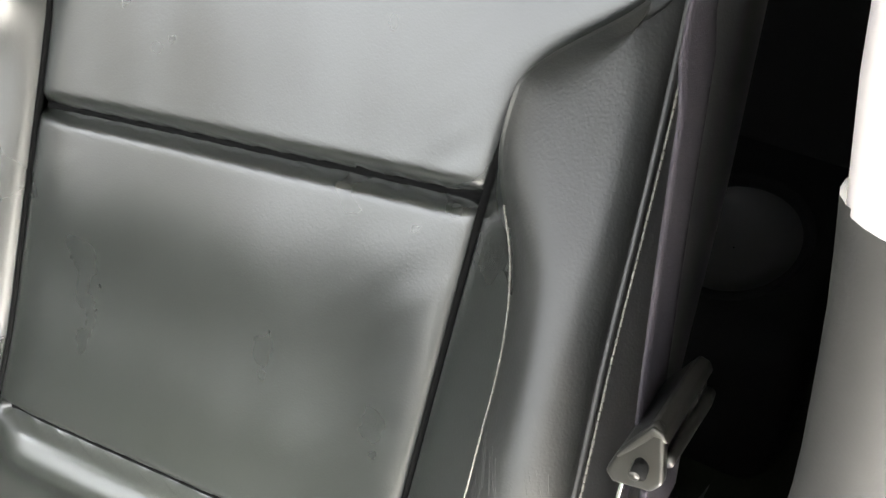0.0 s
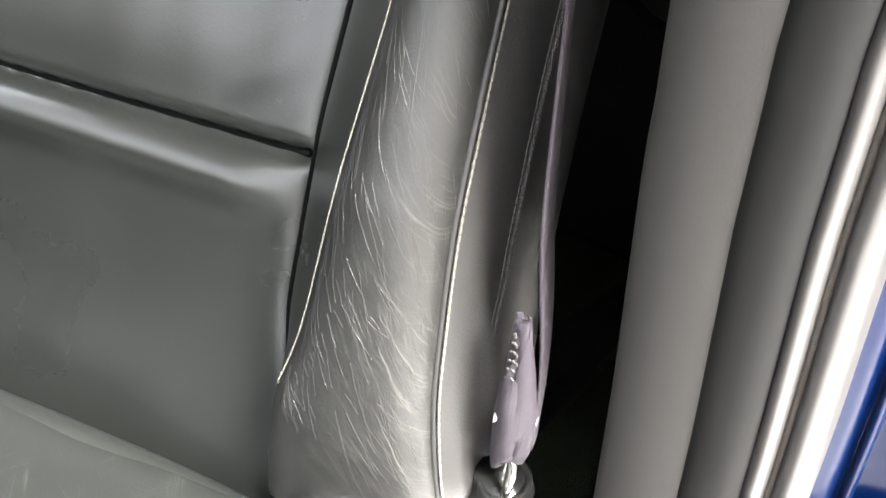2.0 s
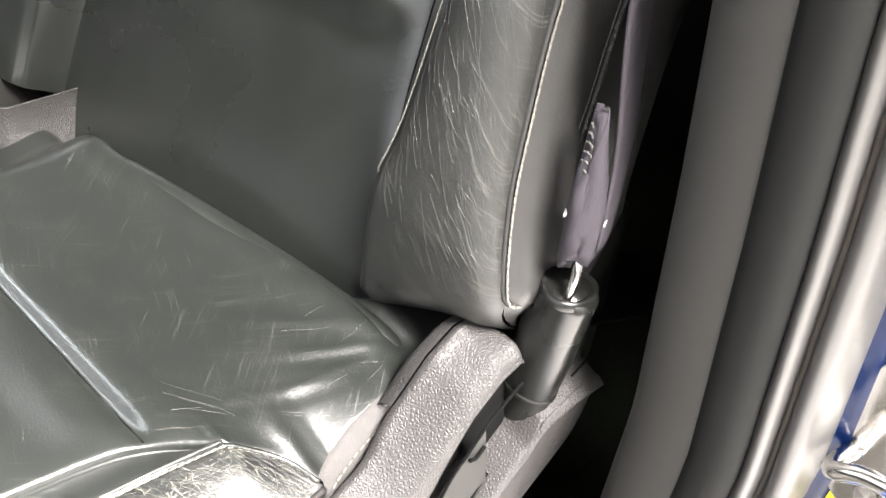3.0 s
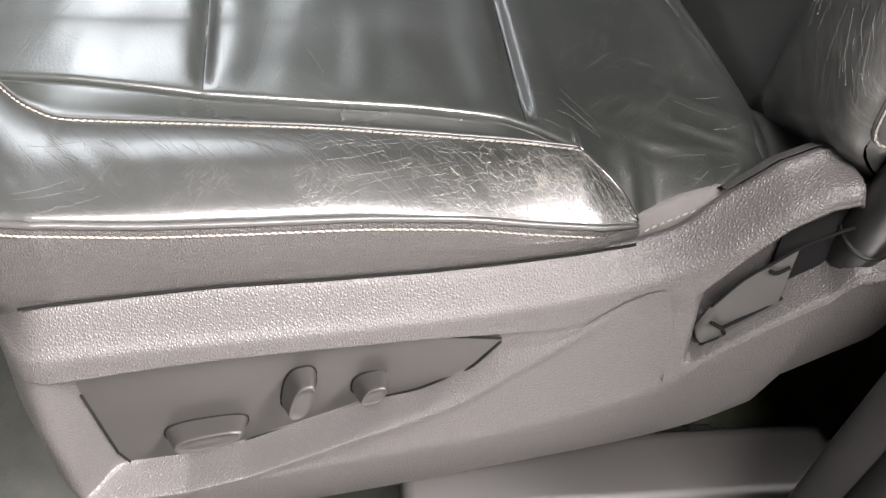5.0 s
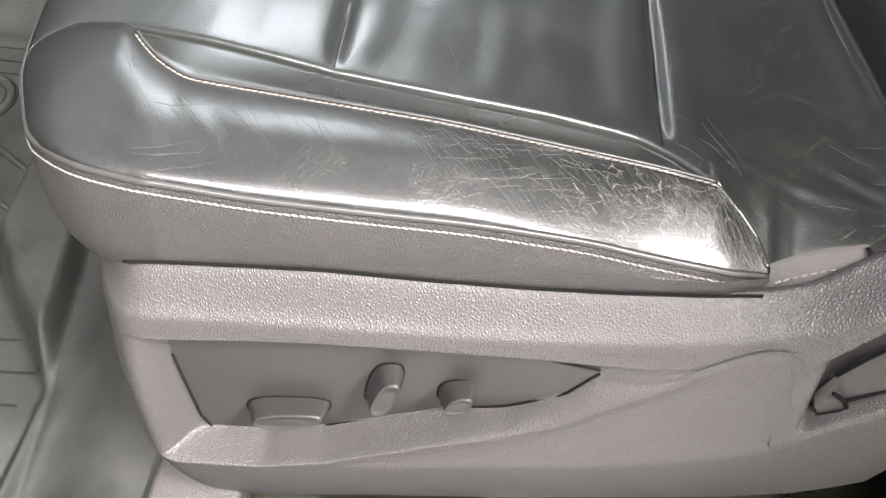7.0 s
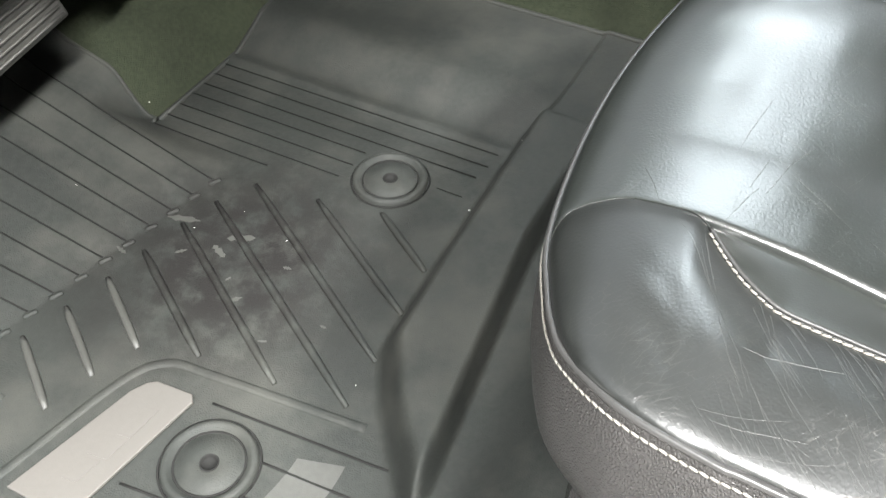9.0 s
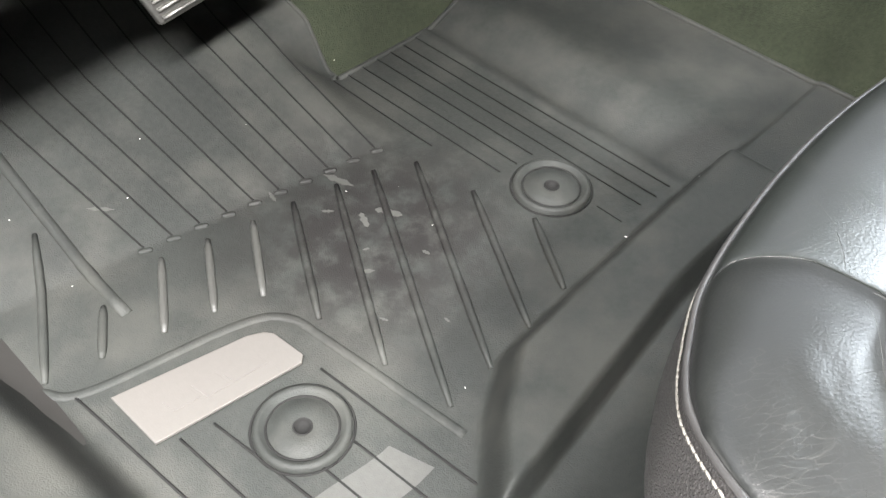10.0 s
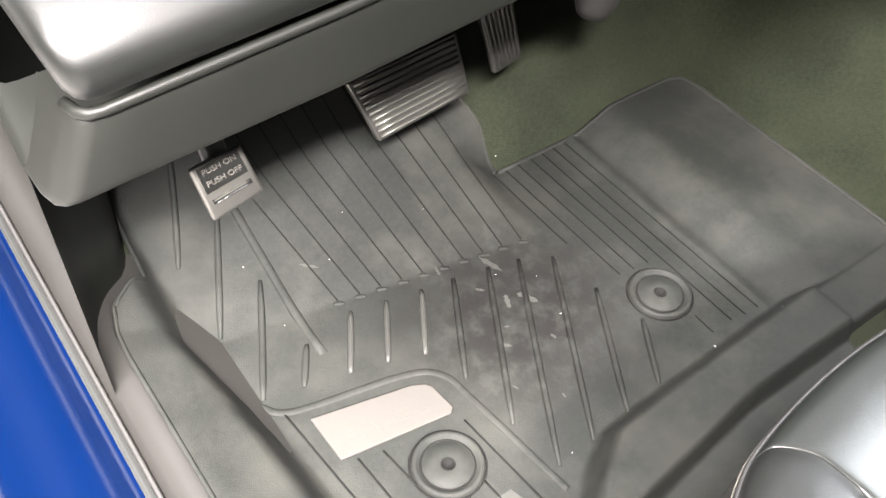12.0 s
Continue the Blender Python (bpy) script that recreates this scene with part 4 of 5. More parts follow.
def valance_section(x):
    top, cr, rt, rb, lip, bot = (lerp(x, VX, t) for t in (V_TOP, V_CREASE, V_RT, V_RB, V_LIP, V_BOT))
    rec, sr = lerp(x, REC_X, REC), lerp(x, RIDGE_X, RIDGE)
    sr = min(sr, cr - 0.015) if x < 0.49 else lip + 0.008
    if 0.40 < x < 0.49:
        rt = max(rt, sr + 0.010)
        rb = max(rb, sr + 0.005)
    rb = min(rb, rt - 0.004)
    arm = smooth01((x - 0.485) / 0.03)
    yl = 0.057
    yt = 0.104 + 0.005 * arm
    yc = 0.080 - 0.003 * arm
    mid = lambda z: yc + (yl - yc) * (cr - z) / max(cr - lip, 1e-3)
    deep = 0.0915 if x > 0.48 else lerp(x, (0.29, 0.38, 0.40), (0.0915, 0.0785, 0.0765))
    p = [(yt + 0.014, top - 0.030), (yt + 0.007, top - 0.0035), (yt + 0.002, top), (yt - 0.001, top - 0.0008), (yt - 0.005, top - 0.0035), (yc + 0.007, cr + 0.006), (yc + 0.0016, cr + 0.0015), (yc, cr - 0.001),
         (yc - 0.0006 + (mid(cr - 0.004) - yc + 0.0006) * (1 - rec), cr - 0.004), (yc - 0.002 + (mid(rt + 0.004) - yc + 0.002) * (1 - rec), rt + 0.004)]
    p += [(mid(rt + 0.001), rt), (mid(rt) + (deep - mid(rt)) * rec, rt - 0.001), (mid(rt) + (deep - mid(rt)) * rec, rt - 0.006), (mid(rb) + (deep - mid(rb)) * rec, rb + 0.004),
          (mid(rb) + (deep - mid(rb)) * rec * 0.9, rb)]
    sr = min(sr, rb - 0.003)
    lip = min(lip, sr - 0.003)
    proud = 0.0010 * smooth01((x - 0.20) / 0.08) * (1 - smooth01((x - 0.455) / 0.03))
    keep = 1 - smooth01((x - 0.42) / 0.06)
    p += [(mid(sr + 0.006 * (1 - keep)) - 0.6 * proud, min(sr + 0.006, rb - 0.001)), (mid(sr) - proud, sr), (mid(sr - 0.008 * (1 - keep)) - 0.5 * proud, sr - 0.008), (yl + 0.002, lip + 0.004), (yl, lip - 0.004), (yl + 0.004, (lip + bot) / 2), (yl + 0.012, bot + 0.01), (yl + 0.020, bot), (yl + 0.05, bot + 0.005)]
    roll = max(0.0, (0.078 - x) / 0.044)
    pts = round_off([(y + 0.055 * roll ** 2.2, z, 0) for y, z in p], 2)
    # bulge of the front end in side view
    out = []
    for q in pts:
        f = (q.y - bot) / (top - bot)
        dx = lerp(f, (0, 0.06, 0.3, 0.6, 0.85, 1.0), (0.050, 0.030, 0.006, -0.001, 0.001, 0.012)) * max(0.0, 1 - (x - 0.034) / 0.20)
        out.append(Vector((x + dx, q.x, q.y)))
    return out


vx = sorted(set([round(float(v), 4) for v in np.concatenate([np.linspace(0.034, 0.10, 18), np.linspace(0.10, 0.48, 70), np.linspace(0.48, 0.634, 60)])]))
v_rows = [valance_section(x) for x in vx]
for _ in range(9):
    # moulded corners of the recess and of the arm are rounded
    old = [list(r) for r in v_rows]
    for k in range(1, len(vx) - 1):
        if 0.045 < vx[k] < 0.115 or 0.40 < vx[k] < 0.493:
            v_rows[k] = [0.25 * a + 0.5 * b + 0.25 * c for a, b, c in zip(old[k - 1], old[k], old[k + 1])]
part("valance", loft(v_rows), PLASTIC, seat, "grained grey plastic seat valance")
# arm top beside the cushion
ins_top = [Vector((x, 0.130, lerp(x, VX, V_TOP) - 0.018)) for x in np.linspace(0.515, 0.60, 40)]
outer = [Vector((x, 0.116, lerp(x, VX, V_TOP) - 0.0032)) for x in np.linspace(0.515, 0.60, 40)]
part("valance_arm", loft([outer, [a.lerp(b, 0.6) + Vector((0, 0, 0.004)) for a, b in zip(outer, ins_top)], ins_top, [p + Vector((0, 0.004, -0.08)) for p in ins_top]]), PLASTIC, seat)


def recess_points(offset=0.0):
    depth = lambda x: lerp(x, (0.29, 0.38), (0.0892, 0.0760)) + offset
    top = [Vector((x, depth(x), lerp(x, VX, V_RT) - 0.003)) for x in np.linspace(0.093, 0.379, 40)]
    bot = [Vector((x, depth(x), lerp(x, (0.092, 0.102, 0.14, 0.18, 0.267, 0.326, 0.361, 0.379), (0.275, 0.158, 0.164, 0.178, 0.226, 0.261, 0.293, 0.33)))) for x in np.linspace(0.093, 0.379, 40)]
    return top, bot


t_, b_ = recess_points()
# dark bars paint the shade under the cushion and round the switch panel
part("valance_shade_line", tube([(x, 0.1020, lerp(x, VX, V_TOP) + 0.0012) for x in np.linspace(0.072, 0.462, 60)], 0.0011, None, 6), DARK, seat, "dark bar painting the shade line under the cushion")
part("panel_shade_line", tube([p + Vector((0, -0.0006, 0.0008)) for p in t_], 0.0010, None, 6), DARK, seat)
part("panel_shade_line", tube([p + Vector((0, -0.0006, -0.0008)) for p in b_], 0.0010, None, 6), DARK, seat)
part("switch_panel", loft([[a.lerp(b, k / 6) for a, b in zip(t_, b_)] for k in range(7)]), SMOOTH, seat, "smooth grey switch panel")


def knob(name, pts_base, pts_cap, label):
    """A switch: a base outline on the panel and a smaller, tilted cap outside it."""
    n = 40
    base, cap = [], []
    for src, dst in ((pts_base, base), (pts_cap, cap)):
        loop = [Vector(p) for p in src]
        k = len(loop)
        cut = loop
        for _ in range(3):
            nxt = []
            for i in range(len(cut)):
                a, b = cut[i], cut[(i + 1) % len(cut)]
                nxt += [a.lerp(b, 0.22), a.lerp(b, 0.78)]
            cut = nxt
        dst.extend(cut)
    mid = sum(cap, Vector()) / len(cap)
    rows = [base, [a.lerp(b, 0.5) * 1.0 for a, b in zip(base, cap)], [a.lerp(b, 0.92) for a, b in zip(base, cap)], cap, [mid.lerp(p, 0.93) + Vector((0, -0.0012, 0)) for p in cap],
            [mid.lerp(p, 0.88) + Vector((0, -0.0004, 0)) for p in cap], [mid.lerp(p, 0.5) + Vector((0, -0.0010, 0)) for p in cap]]
    bm = loft(rows, ring=True)
    bm.verts.ensure_lookup_table()
    bm.faces.new(bm.verts[-len(cap):])
    sw = part(name, bm, SMOOTH, seat, label)
    # dark ring round the base paints the switch's contact shade
    part("switch_shade_ring", tube([p + Vector((0, -0.0006, 0)) for p in base + base[:1]], 0.0010, None, 6), DARK, sw)
    return sw


knob("adjuster_switch", [(0.138, 0.089, 0.190), (0.200, 0.089, 0.205), (0.205, 0.089, 0.231), (0.142, 0.089, 0.217)],
     [(0.147, 0.068, 0.207), (0.199, 0.068, 0.223), (0.203, 0.068, 0.242), (0.154, 0.068, 0.228)], "flat rocker adjuster switch")
knob("recline_switch", [(0.226, 0.089, 0.230), (0.250, 0.089, 0.238), (0.258, 0.089, 0.291), (0.235, 0.089, 0.285)],
     [(0.233, 0.068, 0.250), (0.248, 0.068, 0.254), (0.258, 0.068, 0.297), (0.243, 0.068, 0.293)], "upright recline switch")
knob("lumbar_switch", [(0.279, 0.089, 0.248), (0.304, 0.089, 0.256), (0.307, 0.089, 0.283), (0.281, 0.089, 0.274)],
     [(0.284, 0.068, 0.265), (0.302, 0.068, 0.272), (0.305, 0.068, 0.292), (0.290, 0.068, 0.287)], "small lumbar switch")

# belt slot in the valance arm
sl_t = [Vector((x, 0.0745, lerp(x, (0.508, 0.512, 0.520, 0.535, 0.552, 0.576, 0.60, 0.634), (0.340, 0.362, 0.385, 0.402, 0.422, 0.438, 0.436, 0.424)))) for x in np.linspace(0.508, 0.634, 30)]
sl_b = [Vector((x, 0.0665, lerp(x, (0.508, 0.514, 0.55, 0.601, 0.632), (0.338, 0.330, 0.368, 0.414, 0.428)))) for x in np.linspace(0.508, 0.634, 30)]
n_open = 11
tray = part("slot_tray", loft([[a.lerp(b, k / 4) for a, b in zip(sl_t[:n_open], sl_b[:n_open])] for k in range(5)]), PILLAR, seat, "smooth tray inside the belt slot")
# dark sheet set behind the tray paints the shade in the slot
part("slot_shade", loft([[a.lerp(b, k / 4) + Vector((0, 0.014, 0)) for a, b in zip(sl_t[n_open - 2:], sl_b[n_open - 2:])] for k in range(5)]), DARK, seat, "near-black sheet painting the shade in the belt slot")
# near-black bars paint the shade in the tray's joints and along its edges
for pts in ([(0.554, 0.377), (0.538, 0.362), (0.522, 0.349)], [(0.522, 0.349), (0.513, 0.355)], [(0.522, 0.349), (0.527, 0.340)], [(0.550, 0.405), (0.543, 0.400), (0.538, 0.402)]):
    part("slot_gap", tube(spline([(x, 0.0665 + 0.008 * min(max((z - 0.33) / 0.09, 0), 1) - 0.0016, z) for x, z in pts], 8), 0.0014, None, 6), DARK, tray)
part("slot_rim", tube(spline([p + Vector((0, -0.0012, 0.001)) for p in sl_t[1:22:3]], 30), 0.0011, None, 6), DARK, seat)
part("slot_lip_line", tube(spline([p + Vector((0, -0.001, 0.0)) for p in sl_b[1:29:3]], 30), 0.0008, None, 6), DARK, seat)

# seat base and rail below the valance
part("seat_rail", block((0.05, 0.10, 0.02), (0.62, 0.145, 0.075), 0.006), TRAY, seat, "black steel seat rail")
part("rail_foot", block((0.048, 0.048, 0.035), (0.125, 0.100, 0.080), 0.006), PLASTIC, seat, "grey plastic rail cover")
part("rail_cover", block((0.32, 0.06, 0.03), (0.72, 0.13, 0.095), 0.012, 3), SMOOTH, seat)
part("inner_rail", block((0.05, 0.57, 0.02), (0.62, 0.615, 0.075), 0.006), TRAY, seat)
part("seat_pan", block((0.03, 0.13, 0.20), (0.60, 0.60, 0.32), 0.02, 3), TRAY, seat)

part("seat_hinge_cover", block((0.615, 0.115, 0.30), (0.74, 0.68, 0.47), 0.02, 3), TRAY, seat)

# ---- backrest, in its own leaning axes
BO, BV, BW = Vector((0.60, 0, 0.50)), Vector((0.3907, 0, 0.9205)), Vector((-0.9205, 0, 0.3907))
BC = 0.396


def back(u, v, w):
    return BO + BV * v + BW * w + Vector((0, u, 0))


BVV = (-0.14, -0.05, -0.02, 0.0, 0.05, 0.13, 0.25, 0.35, 0.44, 0.50, 0.75)
WB = (0.0, 0.026, 0.040, 0.047, 0.055, 0.062, 0.056, 0.044, 0.028, 0.012, 0.005)
UPV = (-0.14, -0.02, -0.006, 0.013, 0.05, 0.117, 0.2, 0.25, 0.30, 0.396, 0.442, 0.75)
UP = (0.12, 0.088, 0.092, 0.102, 0.112, 0.124, 0.135, 0.140, 0.146, 0.155, 0.161, 0.20)
USV = (-0.14, 0.008, 0.026, 0.05, 0.1, 0.216, 0.295, 0.333, 0.357, 0.375, 0.75)
US = (0.20, 0.197, 0.190, 0.187, 0.187, 0.186, 0.190, 0.198, 0.208, 0.224, 0.224)
UEV = (-0.14, -0.052, 0.031, 0.14, 0.36, 0.393, 0.417, 0.438, 0.462, 0.75)
UE = (0.190, 0.198, 0.225, 0.235, 0.237, 0.234, 0.227, 0.207, 0.176, 0.17)


def seam_1(u):
    return 0.349 - 0.139 * (u - 0.237)


def seam_2(u):
    return 0.119 - 0.125 * (u - 0.237)


def panel_w(u, v):
    """Relief of the backrest panel: sewn seams, the puffs beside them, slow waves and fine wrinkles; u runs from edge to edge."""
    e = min(u - 0.237, 2 * BC - 0.237 - u)
    w = 0.0
    for s_ in (seam_1(u), seam_2(u)):
        w -= 0.013 * math.exp(-((v - s_) / 0.0045) ** 2) * smooth01(e / 0.010 + 0.5)
    d2 = seam_2(u) - v
    p = 0.012 * math.exp(-((d2 - 0.024) / 0.018) ** 2)
    d1 = v - seam_2(u)
    p += 0.003 * math.exp(-((d1 - 0.05) / 0.05) ** 2) + 0.003 * math.exp(-((seam_1(u) - v - 0.05) / 0.05) ** 2)
    p += 0.0022 * noise.noise(Vector((u * 12, v * 5, 2.2))) + 0.0005 * noise.noise(Vector((u * 30, v * 8, 7.2)))
    p += 0.0009 * noise.noise(Vector(((u + v) * 60, (u - v) * 9, 4.0))) * math.exp(-max(e, 0) / 0.05)
    return w + p * smooth01(e / 0.045 + 0.15)


def back_section(v):
    """Side, bolster, strip and half of the panel, as (u, w) lists."""
    wb, up, us, ue = lerp(v, BVV, WB), soft(v, UPV, UP, 0.02), soft(v, USV, US, 0.025), soft(v, UEV, UE, 0.02)
    us = min(us, ue - 0.002)
    end = smooth01((-0.002 - v) / 0.05)
    cut = -55.0 * max(0.0, -0.018 - v) ** 2
    so = max(0.082, up - 0.026) + end * 0.05
    side = [(so + 0.05, -0.11), (so + 0.022, -0.085), (so + 0.002, -0.05), (so + 0.003, -0.01), (up - 0.014 + end * 0.02, wb * 0.36), (up, wb * 0.62)]
    low = lambda f: -70.0 * max(0.0, -0.022 - 0.050 * f - v) ** 2
    bol = [(up, wb * 0.62), (up + 0.003, wb * 0.80), (up + 0.016, wb * 1.0), ((up + us) / 2 + 0.004, wb * 1.04), (us - 0.010, wb * 0.92), (us, wb * 0.72)]
    strip = [(us, wb * 0.72), (us + 0.004, wb * 0.66), (ue - 0.006, wb * 0.10), (ue - 0.001, -0.006), (ue, -0.007)]
    strip = [(u, w + low(1.0) * f) for (u, w), f in zip(strip, (1, 0.95, 0.25, 0, 0))]
    return [[(u, w + cut) for u, w in side], [(u, w + low(f)) for (u, w), f in zip(bol, (0, 0.05, 0.2, 0.55, 0.95, 1))], strip]


def back_rows(which, mirror=False, v0=-0.13, v1=0.75, n=150):
    rows = []
    for v in np.linspace(v0, v1, n):
        pts = round_off([(u, w, 0) for u, w in back_section(max(v, -0.005) if mirror else v)[which]], 3)
        rows.append([back(2 * BC - p.x if mirror else p.x, v, p.y) for p in pts])
    return rows


for mirror in (False, True):
    part("backrest_side", loft(back_rows(0, mirror)), BACK_SIDE, seat, "grained vinyl backrest side")
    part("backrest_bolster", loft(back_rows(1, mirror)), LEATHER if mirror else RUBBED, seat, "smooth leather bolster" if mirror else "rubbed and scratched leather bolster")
    part("backrest_strip", loft(back_rows(2, mirror)), LEATHER, seat)
rows_b = []
for v in np.linspace(-0.20, 0.75, 300):
    ue = soft(v, UEV, UE, 0.02)
    row = []
    for k in range(61):
        f = k / 60
        f = f * f * (3 - 2 * f) * 0.5 + f * 0.5
        u = ue + (2 * BC - 2 * ue) * f
        e = min(u - ue, 2 * BC - ue - u)
        row.append(back(u, v, -0.007 * math.exp(-e / 0.006) + panel_w(u, v)))
    rows_b.append(row)
panel_ob = part("backrest_panel", loft(rows_b), LEATHER, seat, "smooth black leather backrest panel with two cross seams")
for sm in (seam_1, seam_2):
    pts = []
    for u in np.linspace(0.240, 2 * BC - 0.240, 40):
        e = min(u - 0.237, 2 * BC - 0.237 - u)
        pts.append(back(u, sm(u), panel_w(u, sm(u)) + 0.0006))
    # dark bar laid in each groove stands in for its shade
    part("seam_crease_shade", tube(pts, 0.0027, None, 8), DARK, panel_ob, "dark bar painting the shade in the cross seam's crease")
for mirror in (False, True):
    pts = [back(2 * BC - soft(v, UEV, UE, 0.02) if mirror else soft(v, UEV, UE, 0.02), v, -0.0050) for v in np.linspace(0.0, 0.462, 60)]
    # dark tube along the panel's edge paints shade into that seam
    part("panel_edge_shade", tube(pts, 0.0024, None, 8), DARK, seat, "dark bar painting the shade in the seam beside the bolster")
bk_rows = back_rows(1)
seeds = []
for _ in range(150):
    v_ = 0.02 + 0.24 * rng.random() ** 1.2
    seeds.append(((v_ + 0.13) / 0.88 * 149, rng.uniform(0.2, 0.97) * len(bk_rows[0]), -1.0, -rng.uniform(0.15, 0.75), rng.uniform(0.010, 0.038), rng.uniform(0.00008, 0.00020), 0.05))
for _ in range(60):
    v_ = rng.uniform(0.0, 0.10)
    seeds.append(((v_ + 0.13) / 0.88 * 149, rng.uniform(0.15, 0.8) * len(bk_rows[0]), -1.0, -rng.uniform(0.8, 1.6), rng.uniform(0.006, 0.016), rng.uniform(0.00010, 0.00030), 0.12))
seeds.append(((0.225 + 0.13) / 0.88 * 149, 0.52 * len(bk_rows[0]), -1.0, -0.05, 0.060, 0.0005, 0.01))
part("scratch_work", ribbons(bk_rows, seeds, 6), CREASE, seat, "pale scratches on the backrest bolster")["kind"] = "stuff"
bs_pip = [back_rows(1)[i][0] for i in range(0, 150)]
bs_pip = [p for p in bs_pip if p.z > 0.478 and p.z < 1.10]
pl_ = spline([back(0.094, -0.020, -0.008), back(0.088, -0.014, 0.010)] + bs_pip[3::8], 150)
part("backrest_piping", tube([p + BW * 0.001 for p in pl_], 0.0020, None, 8), BACK_SIDE, seat)
part("backrest_thread", stitches([p + Vector((0.0, -0.0036, 0)) + BW * 0.0022 for p in pl_], 0.0044, 0.0008, 0.88), THREAD, seat, "pale stitched thread")
bst = [back(soft(v, USV, US, 0.025) + 0.0008, v, lerp(v, BVV, WB) * 0.74 + 0.0012) for v in np.linspace(0.010, 0.372, 60)]
part("bolster_thread", stitches([back(0.206, -0.004, 0.018), back(0.202, 0.002, 0.022)] + bst[::3], 0.0044, 0.0006, 0.97), THREAD, seat, "pale stitched thread")
sd = [back(lerp(v, (0.0, 0.06, 0.10), (0.094, 0.100, soft(0.10, UPV, UP, 0.02) - 0.0175)) if v < 0.10 else soft(v, UPV, UP, 0.02) - 0.0175, v, 0.012) for v in np.linspace(0.02, 0.27, 14)]
part("side_thread", stitches(sd, 0.0048, 0.0005, 0.95), DARK_THREAD, seat)
part("side_seam", tube([p + Vector((0.004, -0.0006, 0)) for p in sd], 0.0016, None, 6), SIDE_HIDE, seat)
part("backrest_shell", block((0.74, 0.19, 0.45), (0.80, 0.60, 0.9), 0.02, 3), TRAY, seat).matrix_world = pose(-0.06, 0, 0.13, 0, 11, 0)

# ---------------------------------------------------------------- seat belt
belt = thing("seat_belt", "purple-grey webbing seat belt with black tongue hanging beside the seat", "seat belt")


def webbing(line, across, width, bm=None, thick=0.0012):
    rows = []
    for i, (p, a) in enumerate(zip(line, across)):
        a = Vector(a).normalized()
        wd = width[i] if isinstance(width, list) else width
        rows.append([p + a * wd * (k / 6 - 0.5) + Vector((0, -thick, 0)) * math.sin(math.pi * k / 6) * 0.5 for k in range(7)])
    return loft(rows, bm)


up_line = spline([(0.668, 0.118, 0.80), (0.680, 0.128, 0.87), (0.692, 0.137, 0.94), (0.70, 0.143, 0.99), (0.74, 0.14, 1.25)], 30)
w1 = part("upper_webbing", webbing(up_line, [(0.985, 0.07, 0.03)] * 30, 0.046), WEB, belt)
lo_line = spline([(0.658, 0.112, 0.79), (0.644, 0.102, 0.745), (0.630, 0.088, 0.66), (0.620, 0.073, 0.60), (0.612, 0.066, 0.572), (0.604, 0.061, 0.540)], 40)
w2 = part("lower_webbing", webbing(lo_line, [(0.94, 0.34 - 0.1 * k / 39, 0) for k in range(40)], [0.040 if k < 22 else 0.040 - 0.024 * (k - 21) / 18 for k in range(40)]), WEB, belt)
for w in (w1, w2):
    s_ = w.modifiers.new("thick", "SOLIDIFY")
    s_.thickness = 0.0014
# folded and stitched end at the anchor
fold = []
for z, y0, y1 in ((0.613, 0.0790, 0.0812), (0.600, 0.0755, 0.0815), (0.586, 0.0715, 0.0812), (0.573, 0.0680, 0.0805), (0.562, 0.0655, 0.0795), (0.552, 0.0640, 0.0798), (0.543, 0.0625, 0.0790), (0.535, 0.0630, 0.0770), (0.529, 0.0650, 0.0745)):
    fold.append([Vector((0.605 - 0.20 * (0.613 - z) * 0.5 - 0.008 * math.sin(math.pi * f) * smooth01((0.60 - z) / 0.03), y0 + (y1 - y0) * f, z + 0.006 * math.sin(5 * f + z * 60) * smooth01((0.58 - z) / 0.03)))
                 + Vector((0.0045, 0.001, 0.001)) * noise.noise(Vector((f * 5, z * 110, 1.0))) for f in np.linspace(0, 1, 14)])
w3 = part("webbing_fold", loft(fold), WEB, belt, "crumpled webbing fold")
w3.modifiers.new("thick", "SOLIDIFY").thickness = 0.004
for k in range(8):
    z = 0.606 - 0.0048 * k
    y0, y1 = 0.0815 - 0.0012 - 0.0016 * k, 0.0812
    part("zigzag_thread", stitches([(0.5995 - 0.0008 * k, y0, z - 0.002), (0.5985 - 0.0009 * k, (y0 + y1) / 2, z + 0.0015), (0.5990 - 0.0008 * k, y1, z - 0.001)], 0.0032, 0.0007), DARK_THREAD, w3)
part("stop_button", tube([(0.591, 0.0800, 0.556), (0.592, 0.0780, 0.556), (0.594, 0.0700, 0.557)], lambda t: 0.0026 if t < 0.45 else 0.0014, None, 10), WHITE, belt, "white plastic stop button")
part("stop_button_back", tube([(0.600, 0.0645, 0.556), (0.601, 0.0612, 0.556)], 0.0020, None, 10), WHITE, belt, "white plastic button end")
part("end_tab", prism([(0.624, 0.1035, 0.808), (0.672, 0.1025, 0.798), (0.672, 0.0995, 0.765), (0.645, 0.0990, 0.7705), (0.622, 0.0998, 0.7775)], (0.0006, 0.0024, 0.0), 0.0007), WEB, belt, "folded webbing end")
# tongue
TONGUE = plain("satin_brown_grey_plastic", (0.024, 0.023, 0.0195), 0.30, 0.1)
reach = Vector((0.060, -0.001, -0.0125))
tri_end = [Vector(p) for p in ((0.6285, 0.1085, 0.8390), (0.6275, 0.1185, 0.8180), (0.6262, 0.1212, 0.8070), (0.6250, 0.1170, 0.8040), (0.6215, 0.1020, 0.8120), (0.6220, 0.0985, 0.8180), (0.6270, 0.1035, 0.8370))]
mid_end = sum(tri_end, Vector()) / len(tri_end)
